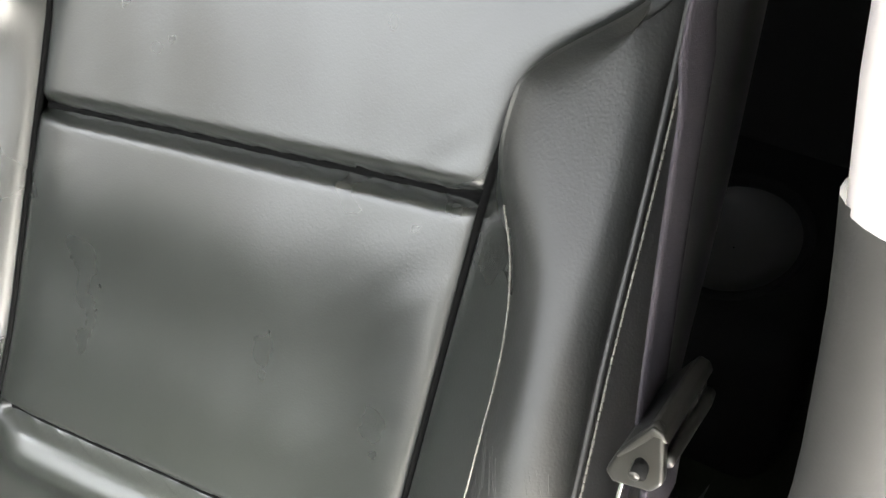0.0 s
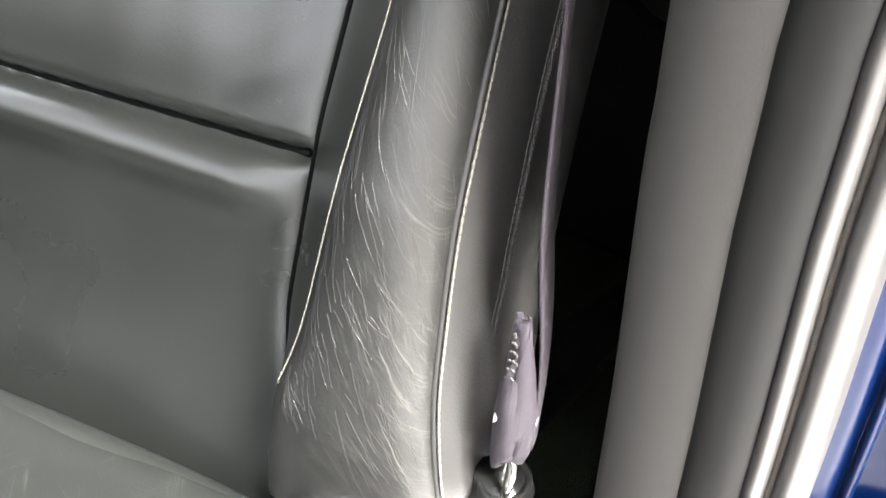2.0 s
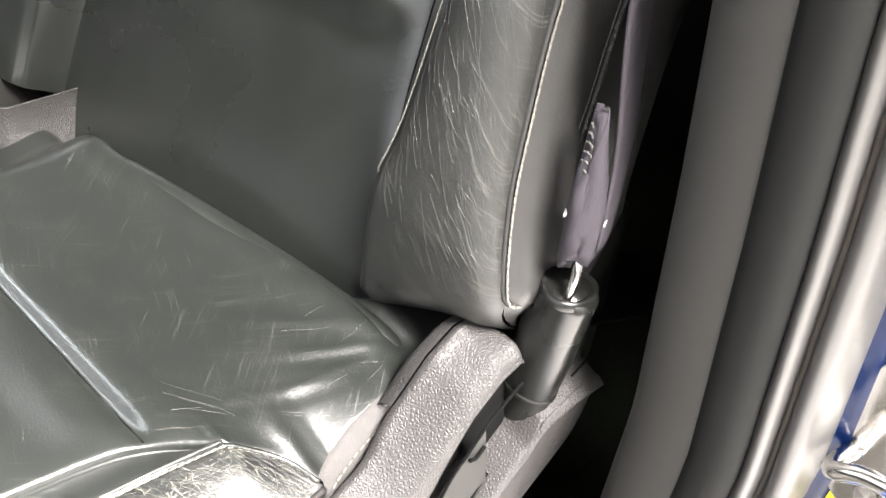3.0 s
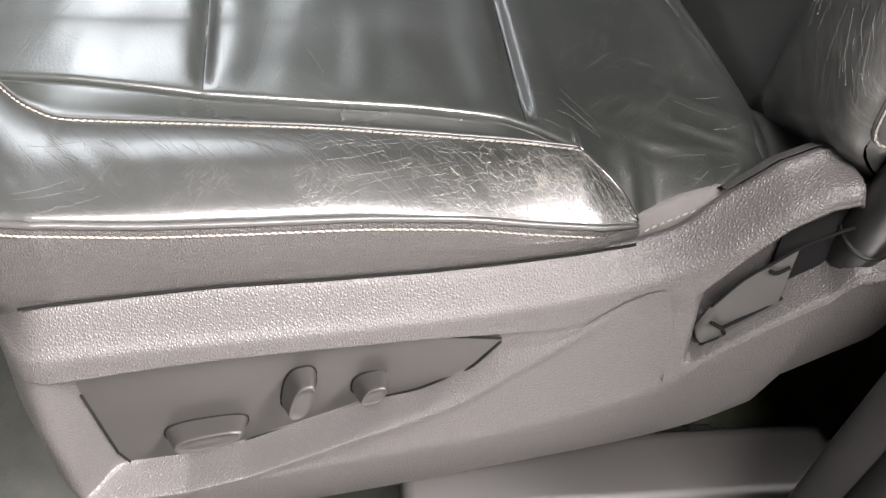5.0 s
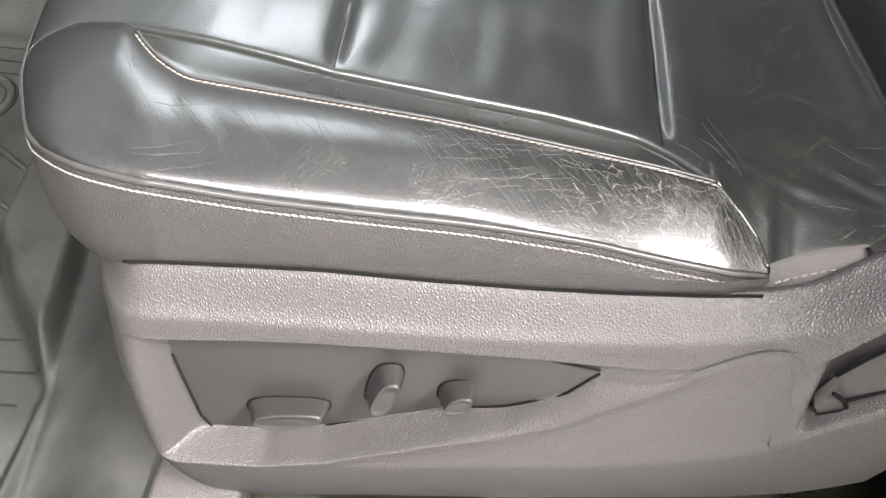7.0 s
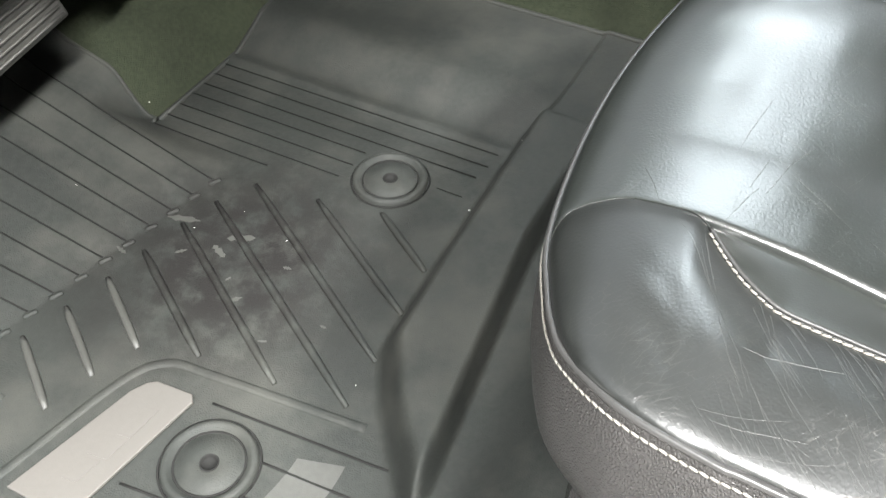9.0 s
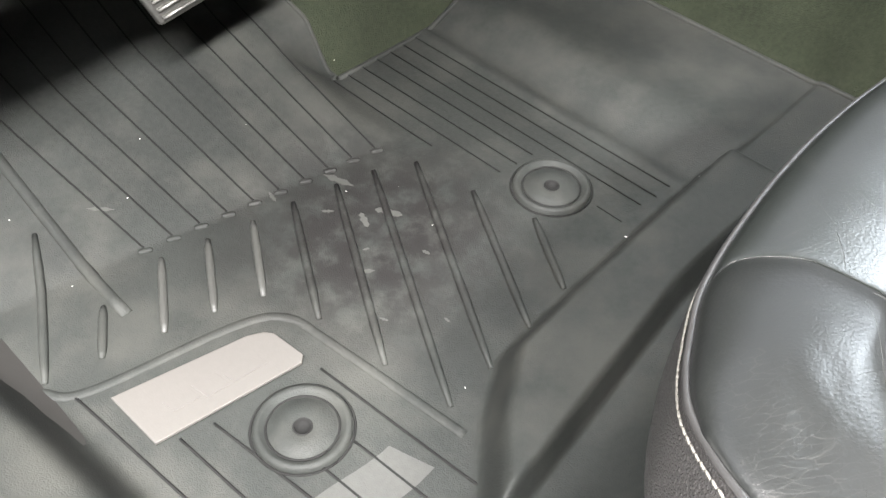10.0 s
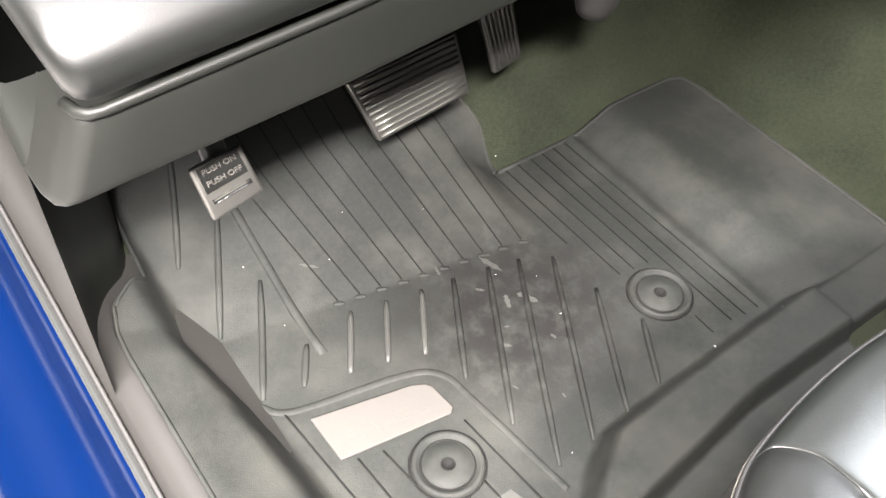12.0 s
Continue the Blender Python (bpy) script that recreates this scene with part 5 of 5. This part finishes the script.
tb = part("tongue_body", prism([p + (mid_end - p) * 0.22 + Vector((0.002, 0.0015, 0)) for p in tri_end], reach * 0.96, 0.0015, 2), TRAY, belt, "dark slotted tongue body")
part("tongue_end", prism(tri_end, (0.006, 0, -0.001), 0.0022, 3), TONGUE, tb, "satin grey-brown end plate")
part("tongue_end", prism([p + (mid_end - p) * 0.12 + reach * 0.93 for p in tri_end], (0.005, 0, -0.001), 0.002, 3), TONGUE, tb)
roof = [(0, 0.1015, 0.8335), (0, 0.1040, 0.8375), (0, 0.1085, 0.8385), (0, 0.1190, 0.8170), (0, 0.1160, 0.8155), (0, 0.1070, 0.8345)]
part("tongue_roof", prism([(0.627, y, z) for _, y, z in roof], reach, 0.0010, 2), TONGUE, tb)
part("tongue_bar", tube([(0.6290, 0.1004, 0.8235), (0.6320, 0.1002, 0.8230), (0.6720, 0.0984, 0.8165), (0.6800, 0.0990, 0.8150)], 0.0027, None, 10), TONGUE, tb, "smooth satin bar")
# near-black stub paints the shade in the tongue's hole
part("tongue_hole", tube([(0.6200, 0.1076, 0.8205), (0.6260, 0.1082, 0.8205)], 0.0030, None, 16), DARK, tb, "small dark hole")
part("tongue_rivet", tube([(0.6196, 0.1090, 0.8192), (0.6260, 0.1094, 0.8192)], 0.0022, None, 12), TONGUE, tb)
part("tongue_blade", prism([(0.6310, 0.1140, 0.8060), (0.6400, 0.1120, 0.8060), (0.6385, 0.1120, 0.7630), (0.6360, 0.1128, 0.7570), (0.6320, 0.1140, 0.7600)], (0.0006, 0.0016, 0), 0.0004), CHROME, belt, "bright steel tongue blade")
# anchor
anchor = thing("belt_anchor", "black plastic boot with steel loop holding the belt beside the seat", "belt anchor")
bt = spline([(0.592, 0.082, 0.395), (0.592, 0.078, 0.430), (0.594, 0.073, 0.475), (0.597, 0.069, 0.508)], 16)
boot = part("boot", tube(bt, lambda t: 0.0165 + 0.0025 * math.sin(3.0 * t), None, 20, 0.8, (1, 0, 0)), TRAY, anchor, "glossy black plastic boot")
part("boot_rim", ring_profile((0, 0, 0), [(0.0170, -0.004), (0.0172, 0.001), (0.0150, 0.0022), (0.0125, 0.0), (0.0120, -0.006)], 28, 0.8), TRAY, boot).matrix_world = pose(0.597, 0.069, 0.507, 0, 6, 0)
# near-black disc paints the shade inside the hollow boot
part("boot_opening_shade", ring_profile((0, 0, 0), [(0.0124, -0.002), (0.006, -0.003), (0.0004, -0.003)], 24, 0.8), DARK, boot).matrix_world = pose(0.597, 0.069, 0.509, 0, 6, 0)
part("boot_ring", tube([bt[4], bt[4].lerp(bt[5], 0.4)], 0.0192, None, 24, 0.82, (1, 0, 0)), TRAY, boot)
part("steel_loop", tube(spline([(0.588, 0.066, 0.500), (0.590, 0.064, 0.522), (0.595, 0.068, 0.533), (0.602, 0.072, 0.526), (0.602, 0.073, 0.502)], 20), 0.0026, None, 10), CHROME, anchor, "bright steel loop")

# ---------------------------------------------------------------- door pillar
def pillar_skin(name, pts, mat, label, z0=-0.05, z1=1.30, n=60, lean=0.115, bow=0.02):
    rows = []
    for z in np.linspace(z0, z1, n):
        dy = lean * (z - 0.60) - bow * max(0, 0.45 - z) + 0.05 * max(0, z - 0.74) + soft(z, (0.0, 0.265, 0.45, 0.6, 0.716, 0.776, 0.81, 0.865, 0.93, 1.0), (0.050, 0.024, 0.0, 0.0, 0.003, 0.001, -0.003, -0.008, -0.0075, -0.002), 0.02)
        rows.append([Vector((p.x, p.y + dy - (dy * 0.08 + 0.006) * smooth01((p.y + 0.005) / 0.04), z)) for p in round_off([(a, b, 0) for a, b in pts], 2)])
    return part(name, loft(rows), mat)


p1 = pillar_skin("door_pillar_trim", [(0.80, -0.02), (0.68, 0.012), (0.630, 0.036), (0.608, 0.043), (0.598, 0.030), (0.598, -0.003), (0.604, -0.019), (0.625, -0.023)], PILLAR, "", z1=0.962)
tagged(p1, "grey grained plastic trim on the door pillar", "pillar trim", kind="structure")
p2 = pillar_skin("upper_pillar_trim", [(0.80, -0.02), (0.68, 0.012), (0.630, 0.034), (0.606, 0.041), (0.596, 0.028), (0.596, -0.004), (0.602, -0.020), (0.625, -0.024)], PALE, "", z0=0.96, z1=1.32, n=12)
tagged(p2, "pale upper pillar trim", "pillar trim", kind="structure")
p3 = pillar_skin("door_seal", [(0.604, -0.003), (0.5965, -0.008), (0.599, -0.026), (0.612, -0.0315), (0.63, -0.030)], plain("black_door_seal", (0.0052, 0.0054, 0.0052), 0.8, vary=0.12, spec=0.12), "")
tagged(p3, "black rubber door seal", "door seal", kind="structure")
p4 = pillar_skin("seal_lip", [(0.620, -0.0290), (0.612, -0.0300), (0.609, -0.0350), (0.613, -0.0395), (0.625, -0.040)], STRIP, "")
tagged(p4, "silver-grey seal strip", "door seal", kind="structure")
p5 = pillar_skin("seal_gap", [(0.625, -0.036), (0.620, -0.0395), (0.6195, -0.0425), (0.625, -0.044)], plain("brown_seal_flock", (0.06, 0.052, 0.045), 0.9, bump=0.001, scale=900), "")
tagged(p5, "dull brown seal flock", "door seal", kind="structure")
p6 = pillar_skin("outer_seal_strip", [(0.625, -0.0425), (0.617, -0.0430), (0.614, -0.0485), (0.619, -0.0560), (0.640, -0.0585), (0.650, -0.058)], STRIP, "")
tagged(p6, "silver-grey outer seal strip", "door seal", kind="structure")
p7 = pillar_skin("door_jamb", [(0.640, -0.052), (0.647, -0.0565), (0.650, -0.064), (0.656, -0.068), (0.660, -0.074), (0.661, -0.12), (0.664, -0.165), (0.675, -0.180), (0.80, -0.19)], BLUE, "", z0=-0.28, z1=1.32)
tagged(p7, "glossy blue painted door jamb", "car body", kind="structure")
p8 = pillar_skin("jamb_flange", [(0.657, -0.070), (0.653, -0.0715), (0.653, -0.0745), (0.657, -0.076)], BLUE, "", z0=0.0, z1=1.2)
tagged(p8, "raised blue flange on the jamb", "car body", kind="structure")

striker = thing("door_striker", "bright chrome door striker plate on the blue jamb", "striker")
sc = Vector((0.656, -0.105, 0.492))
out = [(sc.x, sc.y + 0.036 * math.copysign(abs(math.cos(a)) ** 0.7, math.cos(a)), sc.z + 0.060 * math.copysign(abs(math.sin(a)) ** 0.7, math.sin(a))) for a in np.linspace(0, 2 * math.pi, 33)[:-1]]
part("plate", prism(out, (-0.004, 0, 0), 0.0012), CHROME, striker)
for dz in (0.036, -0.036):
    part("screw", tube([(sc.x - 0.004, sc.y, sc.z + dz), (sc.x - 0.008, sc.y, sc.z + dz)], 0.012, None, 16), CHROME, striker)
part("loop", tube(spline([(sc.x - 0.003, sc.y + 0.022, sc.z - 0.018), (sc.x - 0.03, sc.y + 0.024, sc.z - 0.012), (sc.x - 0.033, sc.y + 0.010, sc.z), (sc.x - 0.03, sc.y - 0.01, sc.z + 0.006), (sc.x - 0.003, sc.y - 0.014, sc.z + 0.01)], 20), 0.005, None, 10), CHROME, striker)

label_ob = thing("jamb_label", "white and yellow printed sticker on the blue jamb", "sticker")
part("sheet", prism([(0.655, -0.079, 0.452), (0.655, -0.079, 0.345), (0.655, -0.150, 0.345), (0.655, -0.150, 0.452)], (-0.0006, 0, 0)), WHITE, label_ob, smooth=False)
part("yellow_band", prism([(0.6540, -0.084, 0.445), (0.6540, -0.084, 0.400), (0.6540, -0.105, 0.400), (0.6540, -0.105, 0.445)], (-0.0004, 0, 0)), YELLOW, label_ob, smooth=False)
for k in range(7):
    z = 0.440 - 0.011 * k
    part("print_bar", prism([(0.6540, -0.110, z), (0.6540, -0.110, z - 0.004), (0.6540, -0.145 + 0.006 * (k % 3), z - 0.004), (0.6540, -0.145 + 0.006 * (k % 3), z)], (-0.0004, 0, 0)), INK, label_ob, smooth=False)

# ---------------------------------------------------------------- pedals and lower dash
def pedal(name, label, corners, normal, ribs, along, thick=0.012, mat=STEEL):
    """A pad with raised ribs, from its four corners (top left, bottom left, bottom right, top right)."""
    th = thing(name, label, "pedal")
    c = [Vector(p) for p in corners]
    nv = Vector(normal).normalized()
    part("pad", prism(c, nv * -thick, 0.004, 3), mat, th)
    for k in range(ribs):
        f = (k + 0.7) / (ribs + 0.4)
        if along == "width":
            a, b = c[0].lerp(c[1], f), c[3].lerp(c[2], f)
        else:
            a, b = c[0].lerp(c[3], f), c[1].lerp(c[2], f)
        part("rib", tube([a.lerp(b, 0.04 + 0.92 * j / 6) + nv * 0.0005 for j in range(7)], 0.0028, None, 8, 0.8), mat, th)
    mid = sum(c, Vector()) / 4
    part("arm", tube(spline([mid - nv * thick, mid + Vector((-0.05, 0, 0.06)), mid + Vector((-0.12, 0.0, 0.25))], 12), 0.009, None, 10, 1.6, (0, 1, 0)), TRAY, th)
    return th


pedal("brake_pedal", "ribbed steel-faced brake pedal over the mat", [(-0.680, 0.260, 0.286), (-0.650, 0.290, 0.199), (-0.650, 0.436, 0.218), (-0.680, 0.429, 0.300)], (0.92, -0.08, 0.38), 10, "width")
pedal("accelerator_pedal", "narrow ribbed accelerator pedal beside the brake", [(-0.735, 0.506, 0.285), (-0.705, 0.528, 0.176), (-0.705, 0.576, 0.188), (-0.735, 0.566, 0.292)], (0.9, 0, 0.4), 7, "height")
pb = pedal("parking_brake_pedal", "small parking brake pedal with ridges and release text", [(-0.525, -0.004, 0.398), (-0.508, 0.005, 0.338), (-0.508, 0.062, 0.352), (-0.525, 0.050, 0.405)], (0.85, -0.1, 0.5), 0, "width")
PB = [Vector(p) for p in ((-0.525, -0.004, 0.398), (-0.508, 0.005, 0.338), (-0.508, 0.062, 0.352), (-0.525, 0.050, 0.405))]


def on_pedal(a, f, up):
    """A point of the parking brake pad: a across, f down, up off its face."""
    n_ = (PB[3] - PB[0]).cross(PB[0] - PB[1]).normalized()
    return PB[0].lerp(PB[3], a).lerp(PB[1].lerp(PB[2], a), f) + n_ * up


part("text_field", prism([on_pedal(a, f, 0.0002) for a, f in ((0.10, 0.03), (0.10, 0.50), (0.90, 0.50), (0.90, 0.03))], on_pedal(0.5, 0.5, 0.0006) - on_pedal(0.5, 0.5, 0.0)), TRAY, pb, "dark sunken text field", smooth=False)
part("slot", tube([on_pedal(a, 0.66, 0.0002) for a in np.linspace(0.13, 0.87, 9)], 0.0052, None, 12, 0.25), TRAY, pb, "dark oval slot")
part("rib", tube([on_pedal(a, 0.66, 0.0014) for a in np.linspace(0.16, 0.84, 9)], 0.0026, None, 10, 0.4), STEEL, pb)
for k, txt in enumerate(("PUSH ON", "PUSH OFF")):
    cu = bpy.data.curves.new("text", "FONT")
    cu.body, cu.size, cu.extrude, cu.align_x = txt, 0.0085, 0.0004, "CENTER"
    tmp = bpy.data.objects.new("text", cu)
    scene.collection.objects.link(tmp)
    me = bpy.data.meshes.new_from_object(tmp.evaluated_get(bpy.context.evaluated_depsgraph_get()))
    bpy.data.objects.remove(tmp)
    ex = (Vector((-0.525, 0.050, 0.405)) - Vector((-0.525, -0.004, 0.398))).normalized()
    ey = (Vector((-0.525, -0.004, 0.398)) - Vector((-0.508, 0.005, 0.338))).normalized()
    ez = ex.cross(ey).normalized()
    o = Vector((-0.525, 0.023, 0.4015)).lerp(Vector((-0.508, 0.0335, 0.345)), 0.18 + 0.22 * k) + ez * 0.0014
    me.transform(Matrix(((ex.x, ey.x, ez.x, o.x), (ex.y, ey.y, ez.y, o.y), (ex.z, ey.z, ez.z, o.z), (0, 0, 0, 1))))
    me.materials.append(BADGE)
    tx = new("lettering", me)
    tx.parent = pb

knee = thing("knee_panel", "dark grey plastic lower dash panel with glossy rounded top edge", "dash panel")
ENDS = ((-0.060, 0.0), (-0.024, 0.001), (-0.008, 0.005), (-0.002, 0.011), (0.0, 0.020), (0.0, 0.06), (0.0, 0.12), (0.0, 0.21), (0.0, 0.36), (0.0, 0.56))


def dash_rows(profile, y0, skew):
    """A moulded panel: a profile in x and z swept along y, its door-side end rounded and leaning outwards towards the bottom."""
    rows = []
    for xo, dy in ENDS:
        y, zc = y0 + dy, lerp(y0 + dy, (-0.10, 0.10, 0.45), (0.0, 0.014, 0.05))
        lean_ = skew * (1 - smooth01((dy - 0.02) / 0.20))
        rows.append([p + Vector((0, -lean_ * (0.59 - p.z), zc)) for p in round_off([(x + xo, y, z) for x, z in profile], 3)])
    return rows


part("lower_panel", loft(dash_rows([(-0.56, 0.525), (-0.45, 0.507), (-0.428, 0.503), (-0.420, 0.508), (-0.417, 0.520), (-0.413, 0.575), (-0.420, 0.586)], -0.108, 0.38)), DASH, knee)
part("bead", tube([Vector((-0.4130 + xo * 0.94, -0.1075 + dy, 0.5865 + lerp(-0.108 + dy, (-0.10, 0.10, 0.45), (0.0, 0.014, 0.05)))) for xo, dy in ENDS[1:]], 0.0048, None, 10), DASH, knee, "rolled edge between the panels")
part("upper_panel", loft(dash_rows([(-0.424, 0.588), (-0.417, 0.594), (-0.411, 0.599), (-0.400, 0.606), (-0.392, 0.622), (-0.397, 0.640), (-0.420, 0.662), (-0.46, 0.74), (-0.60, 0.775)], -0.104, -0.25)),
     grained("glossy_grey_dash", (0.0048, 0.0054, 0.0048), 0.40, 0.0014, 0.0001, 0.5, spec=0.3)[0], knee)
colm = part("column_shroud", tube(spline([(-0.60, 0.60, 0.42), (-0.60, 0.595, 0.36), (-0.602, 0.592, 0.318)], 8), lambda t: 0.034 * (1 - 0.35 * t ** 4), None, 20), PILLAR)
tagged(colm, "grey rounded bracket under the dash", "bracket")

kick = part("kick_panel", loft([round_off([(-0.58, -0.130, z), (-0.66, -0.122, z), (-0.72, -0.085, z), (-0.78, -0.030, z), (-0.90, -0.012, z), (-1.24, -0.01, z)], 2) for z in np.linspace(0.03, 0.80, 12)]), DASH)
tagged(kick, "dark grey plastic kick panel beside the pedals", "trim", kind="structure")

# ---------------------------------------------------------------- console and far side
console = thing("center_console", "grey plastic center console beside the seat", "console")
rows_k = []
for x in np.linspace(0.12, 0.72, 30):
    rows_k.append(round_off([(x, 0.665, 0.0), (x, 0.662, 0.25), (x, 0.668, 0.345), (x, 0.70, 0.365), (x, 0.80, 0.37), (x, 0.95, 0.365), (x, 0.98, 0.34), (x, 0.985, 0.0)], 2))
part("body", loft(rows_k), PILLAR, console)
arch = spline([(0.16, 0.655, 0.345), (0.28, 0.648, 0.372), (0.36, 0.635, 0.374), (0.42, 0.612, 0.352)], 24)
part("edge_moulding", tube(arch, 0.006, None, 8), STRIP, console)
part("armrest", block((0.36, 0.70, 0.38), (0.68, 0.95, 0.46), 0.03, 4), PLASTIC, console)
for k, (x, y) in enumerate(((0.452, 0.612), (0.520, 0.622))):
    bk_ = thing("belt_buckle", "grey plastic belt buckle standing between seat and console", "buckle", "belt buckles")
    b = block((x - 0.022, y - 0.008, 0.28), (x + 0.022, y + 0.012, 0.398 if k else 0.44), 0.006, 3)
    part("housing", b, PILLAR if k else PLASTIC, bk_)
    part("strap", block((x - 0.012, y - 0.004, 0.12), (x + 0.012, y + 0.006, 0.30), 0.002), TRAY, bk_)

pseat = thing("passenger_seat", "black leather passenger seat across the console", "car seat")
part("cushion", block((0.0, 1.02, 0.22), (0.60, 1.50, 0.42), 0.05, 4), LEATHER, pseat)
bk2 = part("backrest", block((0.0, 1.02, 0.0), (0.14, 1.50, 0.65), 0.05, 4), LEATHER, pseat)
bk2.matrix_world = pose(0.60, 0, 0.38, 0, 18, 0)

# ---------------------------------------------------------------- rear of the cabin and shell
bench = thing("rear_bench", "dark rear bench behind the front seat", "car seat")
part("cushion", block((1.25, 0.05, 0.12), (1.75, 1.60, 0.38), 0.06, 4), BLACK, bench)
bb = part("backrest", block((0.0, 0.05, 0.0), (0.14, 1.60, 0.62), 0.05, 4), BLACK, bench)
bb.matrix_world = pose(1.68, 0, 0.36, 0, 14, 0)
# round dark disc in the rear, its kind of part unknown
dark_disc = thing("rear_disc", "round dark disc low in the rear of the cabin", "speaker")
g1 = part("dark_disc", ring_profile((0, 0, 0), [(0.0008, 0.012), (0.035, 0.011), (0.055, 0.006), (0.060, 0.0)], 40), PILLAR, dark_disc)
g2 = part("rim", ring_profile((0, 0, 0), [(0.058, -0.004), (0.060, 0.005), (0.066, 0.006), (0.070, 0.0)], 40), BLACK, dark_disc)
for g in (g1, g2):
    g.matrix_world = pose(1.10, 0.160, 0.600, 0, -90, 20)
# rear door panel and back wall reach the roof to block light
rdoor = part("rear_door_panel", loft([[(x, -0.02 - 0.01 * math.sin(x * 3), z) for x in np.linspace(0.80, 1.9, 14)] for z in np.linspace(-0.1, 1.42, 8)]), BLACK)
rear_floor = part("rear_floor", loft([[(x, y, 0.0) for y in np.linspace(-0.06, 1.75, 6)] for x in np.linspace(0.62, 1.93, 6)]), CARPET)
tagged(rear_floor, "dark carpet on the rear floor of the cabin", "carpet", kind="structure")
tagged(rdoor, "dark grey rear door panel behind the pillar", "door panel", kind="structure")
bench_back = part("cabin_back_wall", loft([[(1.92, y, z) for y in np.linspace(-0.1, 1.8, 6)] for z in np.linspace(-0.1, 1.35, 6)]), BLACK)
tagged(bench_back, "dark cabin back wall", "wall", kind="structure")
fire = part("firewall", loft([[(-1.22, y, z) for y in np.linspace(-0.15, 1.8, 6)] for z in np.linspace(-0.1, 0.9, 6)]), DARK)
# unseen panel, added for the open door to keep light off the footwell
door_blocker = part("front_left_blocker", block((-1.34, -1.20, -0.12), (-1.26, -0.16, 0.85), 0.02), DASH)
tagged(door_blocker, "unseen dark panel added for the open front door to block light", "door panel", kind="structure")
tagged(fire, "black firewall behind the pedals", "wall", kind="structure")
dash_top = part("dash_top", loft([[(x, y, 0.78 - 0.03 * (x + 0.9) ** 2) for y in np.linspace(-0.15, 1.8, 8)] for x in np.linspace(-1.25, -0.50, 8)]), DASH)
tagged(dash_top, "dark grey dashboard top", "dashboard", kind="structure")
dash_r = part("dash_front", loft([[(x, y, z) for y in np.linspace(0.45, 1.8, 8)] for x, z in ((-0.52, 0.78), (-0.46, 0.72), (-0.46, 0.56), (-0.60, 0.48))]), DASH)
tagged(dash_r, "dark grey dashboard front", "dashboard", kind="structure")
# unseen panel added to block light through the far rear window
fr = part("far_rear_blocker", loft([[(x, 1.70, z) for x in np.linspace(0.78, 1.92, 4)] for z in np.linspace(0.80, 1.42, 4)]), BLACK)
tagged(fr, "added dark panel that keeps light out of the rear cabin", "wall", kind="structure")
fd = part("far_door_panel", loft([[(x, 1.72, z) for x in np.linspace(-1.25, 1.92, 8)] for z in np.linspace(-0.1, 0.80, 5)]), DASH)
tagged(fd, "dark grey door panel on the far side", "door panel", kind="structure")
roof = part("ceiling", loft([[(x, y, 1.42 - 0.05 * ((y - 0.8) / 0.8) ** 2) for y in np.linspace(-0.035, 1.7, 10)] for x in np.linspace(0.0, 1.95, 8)]), LINER)
tagged(roof, "grey cloth headliner", "headliner", kind="structure")
